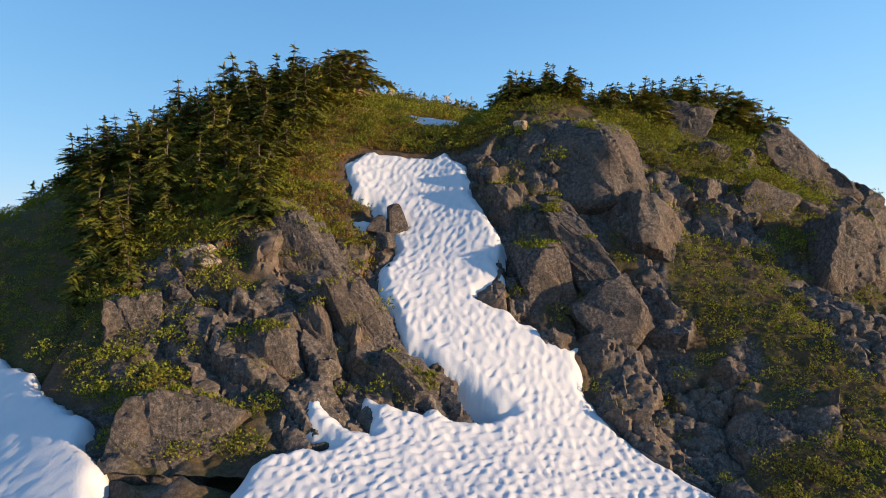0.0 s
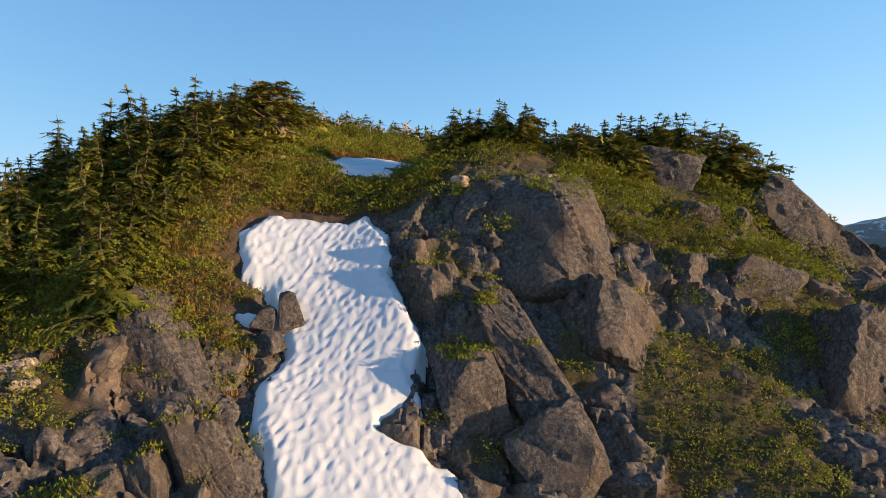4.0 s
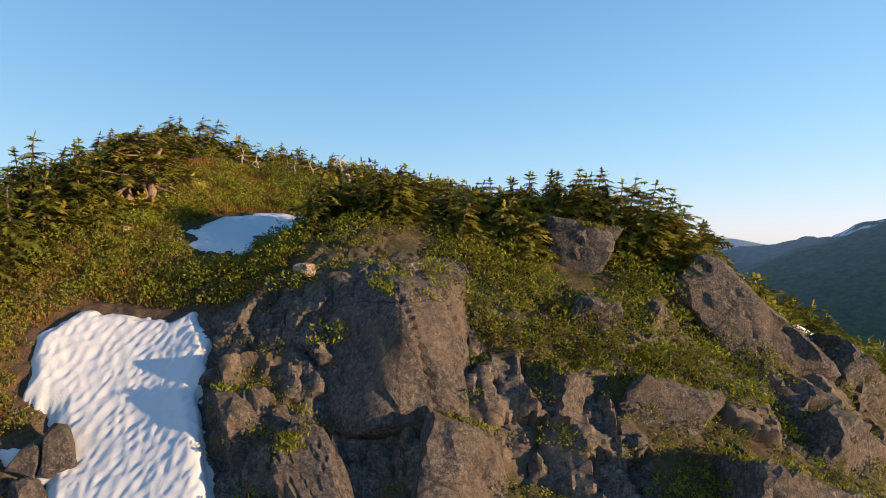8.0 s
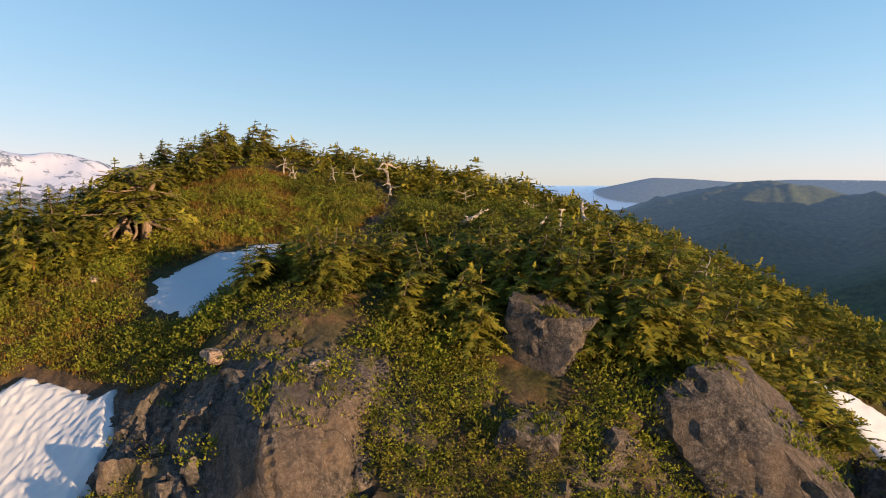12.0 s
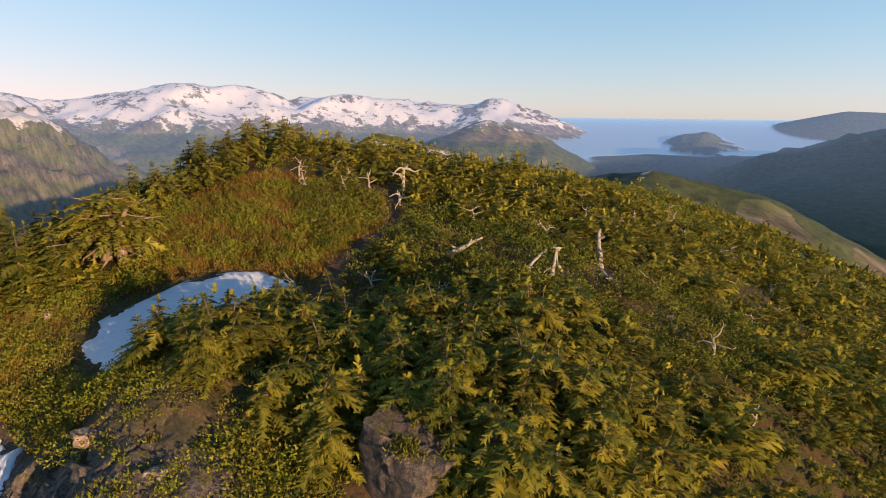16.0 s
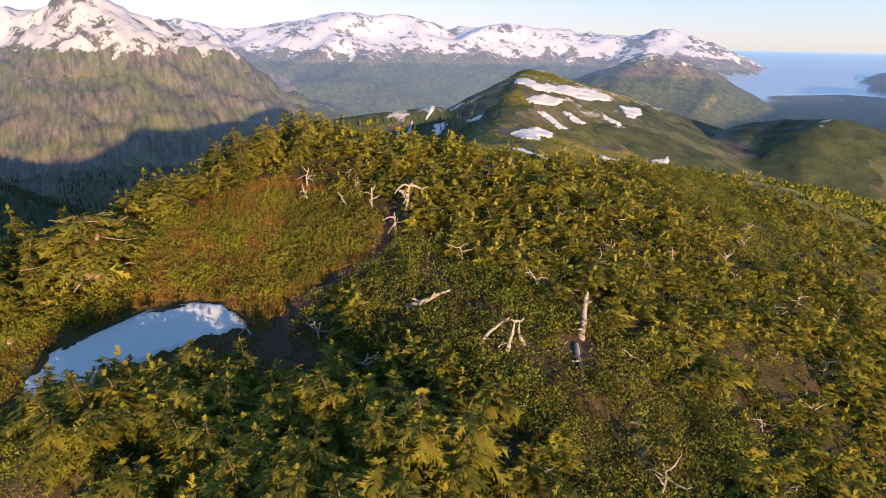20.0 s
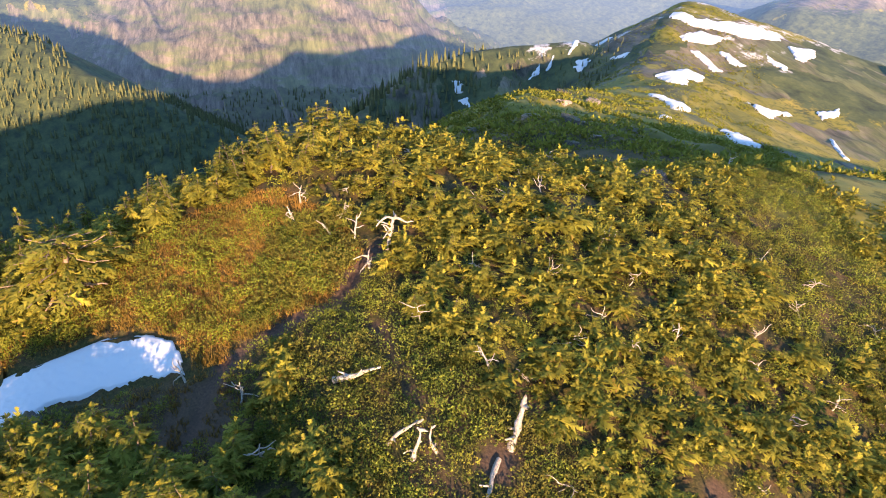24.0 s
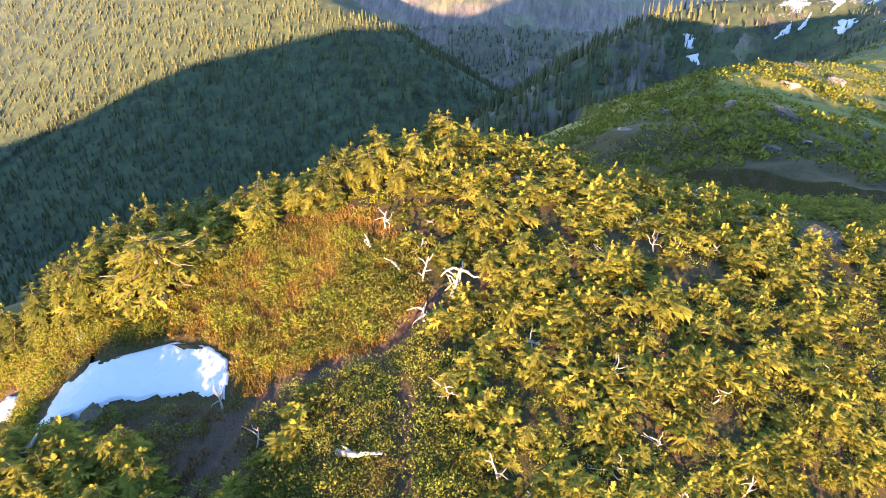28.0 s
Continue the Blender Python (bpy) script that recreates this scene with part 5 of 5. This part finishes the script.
snag("dead_tree", 1, 0.7, 62.1, 1.9, 0.13, 6, "silver-grey dead tree with long crooked arms", arm=0.9, bar=((60, 1.3, 0.1), (235, 1.2, 0.2), (20, 0.7, 0.6)))
snag("dead_tree", 2, -1.2, 61.0, 1.6, 0.08, 4, "thin bleached dead tree among the scrub", arm=0.7)
snag("dead_tree", 3, -2.4, 60.0, 1.8, 0.08, 3, "thin bleached dead tree among the scrub", arm=0.6)
snag("dead_tree", 4, -4.6, 58.6, 1.4, 0.10, 3, "short bleached snag behind the meadow", arm=0.4)
snag("dead_tree", 5, 1.6, 60.6, 1.0, 0.10, 5, "broken silver-grey snag with splayed limbs", arm=0.7)
snag("stump", 6, 12.5, 56.1, 1.65, 0.112, 1, "bleached forked stump of a dead tree", arm=0.35, bar=((30, 0.3, 0.1),))
snag("stump", 7, 13.7, 56.6, 1.50, 0.112, 2, "bleached forked stump of a dead tree", (0.2, 0.1, 1), 0.45, bar=((40, 0.3, 0.1), (200, 0.18, 0.3)))
snag("stump", 8, 13.9, 57.6, 1.35, 0.088, 1, "thin bleached stump of a dead tree", (0.1, 0.2, 1), 0.35, bar=((45, 0.25, 0.0),))
snag("dead_tree", 9, 15.0, 60.3, 1.95, 0.188, 3, "thick twisted pale dead trunk", (-0.2, 0.3, 1), 0.6, bar=((150, 0.5, 0.8), (20, 0.4, 0.7)))
snag("log", 10, 15.2, 59.6, 2.85, 0.125, 2, "pale fallen trunk lying in the heath", (0.75, -0.6, 0.02), 0.4, -0.05)
snag("log", 11, 8.2, 55.7, 2.25, 0.150, 2, "pale fallen trunk lying in the heath", (0.75, 0.6, 0.25), 0.5, -0.15)
snag("dead_tree", 12, 5.2, 42.2, 1.80, 0.138, 3, "bent bleached snag beside the snow patch", (-0.4, 0.2, 1), 0.6)
snag("dead_tree", 13, 15.5, 49.8, 1.5, 0.08, 5, "dead grey top with many bare twigs", arm=0.6)
snag("dead_tree", 14, 11.5, 66.6, 0.8, 0.07, 7, "dead grey bush of bare twigs", arm=0.9)
snag("dead_tree", 15, -13.3, 112.5, 1.5, 0.12, 4, "lone bleached snag on the far shoulder", arm=0.8)


def small_snags(count):
    r = np.random.default_rng(600)
    for k, (x, y) in enumerate(scatter(count, (-10, 50, 24, 86), 1.9, 61)):
        snag("dead_tree", 610 + k, x, y, r.uniform(0.9, 1.5), r.uniform(0.04, 0.07), int(r.integers(4, 7)), "small grey dead snag sticking out of the scrub", (r.normal(0, 0.5), r.normal(0, 0.5), 1), r.uniform(0.5, 0.9))


small_snags(52)


# ---- the old leaning hemlock above the meadow ----
def old_tree(x, y):
    ob = empty("old_conifer", pose(x, y, land_at(x, y) - 0.15) @ Matrix.Scale(1.2, 4))
    r = np.random.default_rng(77)
    for k, (dx, dy, lean) in enumerate(((-0.5, 0, -0.25), (0.45, 0.1, 0.1))):
        (v, f), pts = limb(r, (dx, dy, 0), (lean, 0, 1), 2.6, 0.28, 0.14)
        part("trunk", mesh_from("trunk", v, f, OLD_BARK, True), ob, "thick pale-barked trunk")
    for k in range(7):
        a = 0.9 * k
        (v, f), _ = limb(r, (0.5 * math.cos(a), 0.5 * math.sin(a), 0.9), (math.cos(a), math.sin(a), -0.6), 1.3, 0.09, 0.2)
        part("root_limb", mesh_from("root_limb", v, f, OLD_BARK, True), ob)
    starts, ways, lengths = [], [], []
    for k in range(44):
        a, h = 2.4 * k, 1.15 + 2.1 * (k / 44) ** 0.8
        reach = r.uniform(1.4, 2.6) * (1.12 - ((h - 1.15) / 2.3) ** 2) ** 0.7
        way = np.array([math.cos(a), math.sin(a), r.uniform(-0.12, 0.22)])
        (wv, wf), pts = limb(r, (0, 0, h - 0.1), way - (0, 0, 0.05), reach, 0.045, 0.12, 4)
        part("bough", mesh_from("bough", wv, wf, OLD_BARK, True), ob)
        for u in np.linspace(0.3, 1.0, 6):
            for flip in (-1, 1):
                b = a + flip * r.uniform(0.3, 1.0)
                starts.append(np.array([0, 0, h]) + way * reach * u * 0.85 + (0, 0, -0.15 * reach * u * u))
                ways.append((math.cos(b), math.sin(b), r.uniform(-0.15, 0.2)))
                lengths.append(reach * r.uniform(0.25, 0.5))
    v, f = boughs(starts, ways, lengths, r, 6)
    part("crown", mesh_from("crown", v, f, NEEDLES), ob)
    return tagged(ob, "broad old hemlock on two thick sunlit trunks", "tree")


old_tree(-6.7, 46.4)


# ---- scrub of the ridge beyond ----
def bush_blob(seed):
    r = np.random.default_rng(seed)
    n = 11
    a, u = r.uniform(0, 2 * np.pi, n), np.sqrt(r.uniform(0, 1, n))
    base = np.column_stack([1.2 * u * np.cos(a), 1.0 * u * np.sin(a), 0.9 * (1 - u * u) * r.uniform(0.5, 1, n)])
    out = np.column_stack([np.cos(a), np.sin(a), r.uniform(0, 1.2, n)]) + r.normal(0, 0.3, (n, 3))
    out /= np.linalg.norm(out, axis=1)[:, None]
    return sprays(base, out, 0.9, r, 1, 0.2, 0.3, True)


def ridge_spots(count, seed):
    r = np.random.default_rng(seed)
    line = [p[:2] for p in RIDGES[0][0]]
    p = np.column_stack([r.uniform(-460, 60, count * 14), r.uniform(95, 680, count * 14)])
    near = near_line(line, p[:, 0], p[:, 1])
    away = np.hypot(p[:, 0] - 2, p[:, 1] - 58)
    grow = fbm(p[:, 0] / 22, p[:, 1] / 22, 3, 401) > -0.05 + 0.22 * r.uniform(-1, 1, len(p))
    grow &= np.maximum.reduce([inside(q, p[:, 0], p[:, 1]) for q in RIDGE_SNOW]) < -1
    return p[(near < 75) & grow & (away > 52) & (r.uniform(0, 1, len(p)) < 130 / (away + 60))][:count]


carpet("ridge_scrub", [bush_blob(s) for s in (1, 2, 3)], ridge_spots(9000, 41), (0.4, 1.3), 42, RIDGE_NEEDLES, "scattered low conifer scrub along the green ridge", "scrub")
near_ridge = ridge_spots(40000, 43)
near_ridge = near_ridge[np.hypot(near_ridge[:, 0] - 2, near_ridge[:, 1] - 58) < 210][:4200]
carpet("ridge_scrub", [bush_blob(s) for s in (4, 5, 6)], near_ridge, (0.3, 0.85), 44, NEEDLES, "yellow-green conifer scrub on the near end of the ridge", "scrub")


# ---- far forest ----
def far_forest(count, seed):
    r = np.random.default_rng(seed)
    b, d = np.radians(r.uniform(38, 122, count * 3)), r.uniform(420, 2100, count * 3)
    x, y = 26 - d * np.sin(b), 48 + d * np.cos(b)
    z = ground_level(x, y)
    east = ground_level(x + 6, y)
    bearing = np.degrees(b)
    wall = (bearing > 57) & (bearing < 88) & (z / d > -0.17) & (d > 1350)
    keep = ~wall & (z < -70 + 40 * fbm(x / 200, y / 200, 3, 301)) & (np.abs(east - z) < 5.5)
    x, y, z = x[keep][:count], y[keep][:count], z[keep][:count]
    n = len(x)
    h, w = r.uniform(8, 20, n), r.uniform(1.2, 2.6, n)
    stunted = 0.4 + 0.6 * smooth(120, 260, near_line([p[:2] for p in RIDGES[0][0]], x, y))
    h, w = h * stunted, w * stunted
    t = np.arange(5) * 2 * np.pi / 5
    ring = np.stack([x[:, None] + w[:, None] * np.cos(t + 1.1 * np.arange(n)[:, None]), y[:, None] + w[:, None] * np.sin(t + 1.1 * np.arange(n)[:, None]), np.repeat((z + 1)[:, None], 5, 1)], -1)
    top = np.stack([x, y, z + h], -1)[:, None]
    verts = np.concatenate([ring, top], 1).reshape(-1, 3)
    i = np.arange(n)[:, None] * 6
    tris = np.concatenate([i + [k, (k + 1) % 5, 5] for k in range(5)])
    ob = new("far_forest", mesh_from("far_forest", verts, tris, FAR_NEEDLES))
    tagged(ob, "dark conifer forest on the far valley sides", "forest", kind="stuff")


far_forest(22000, 31)
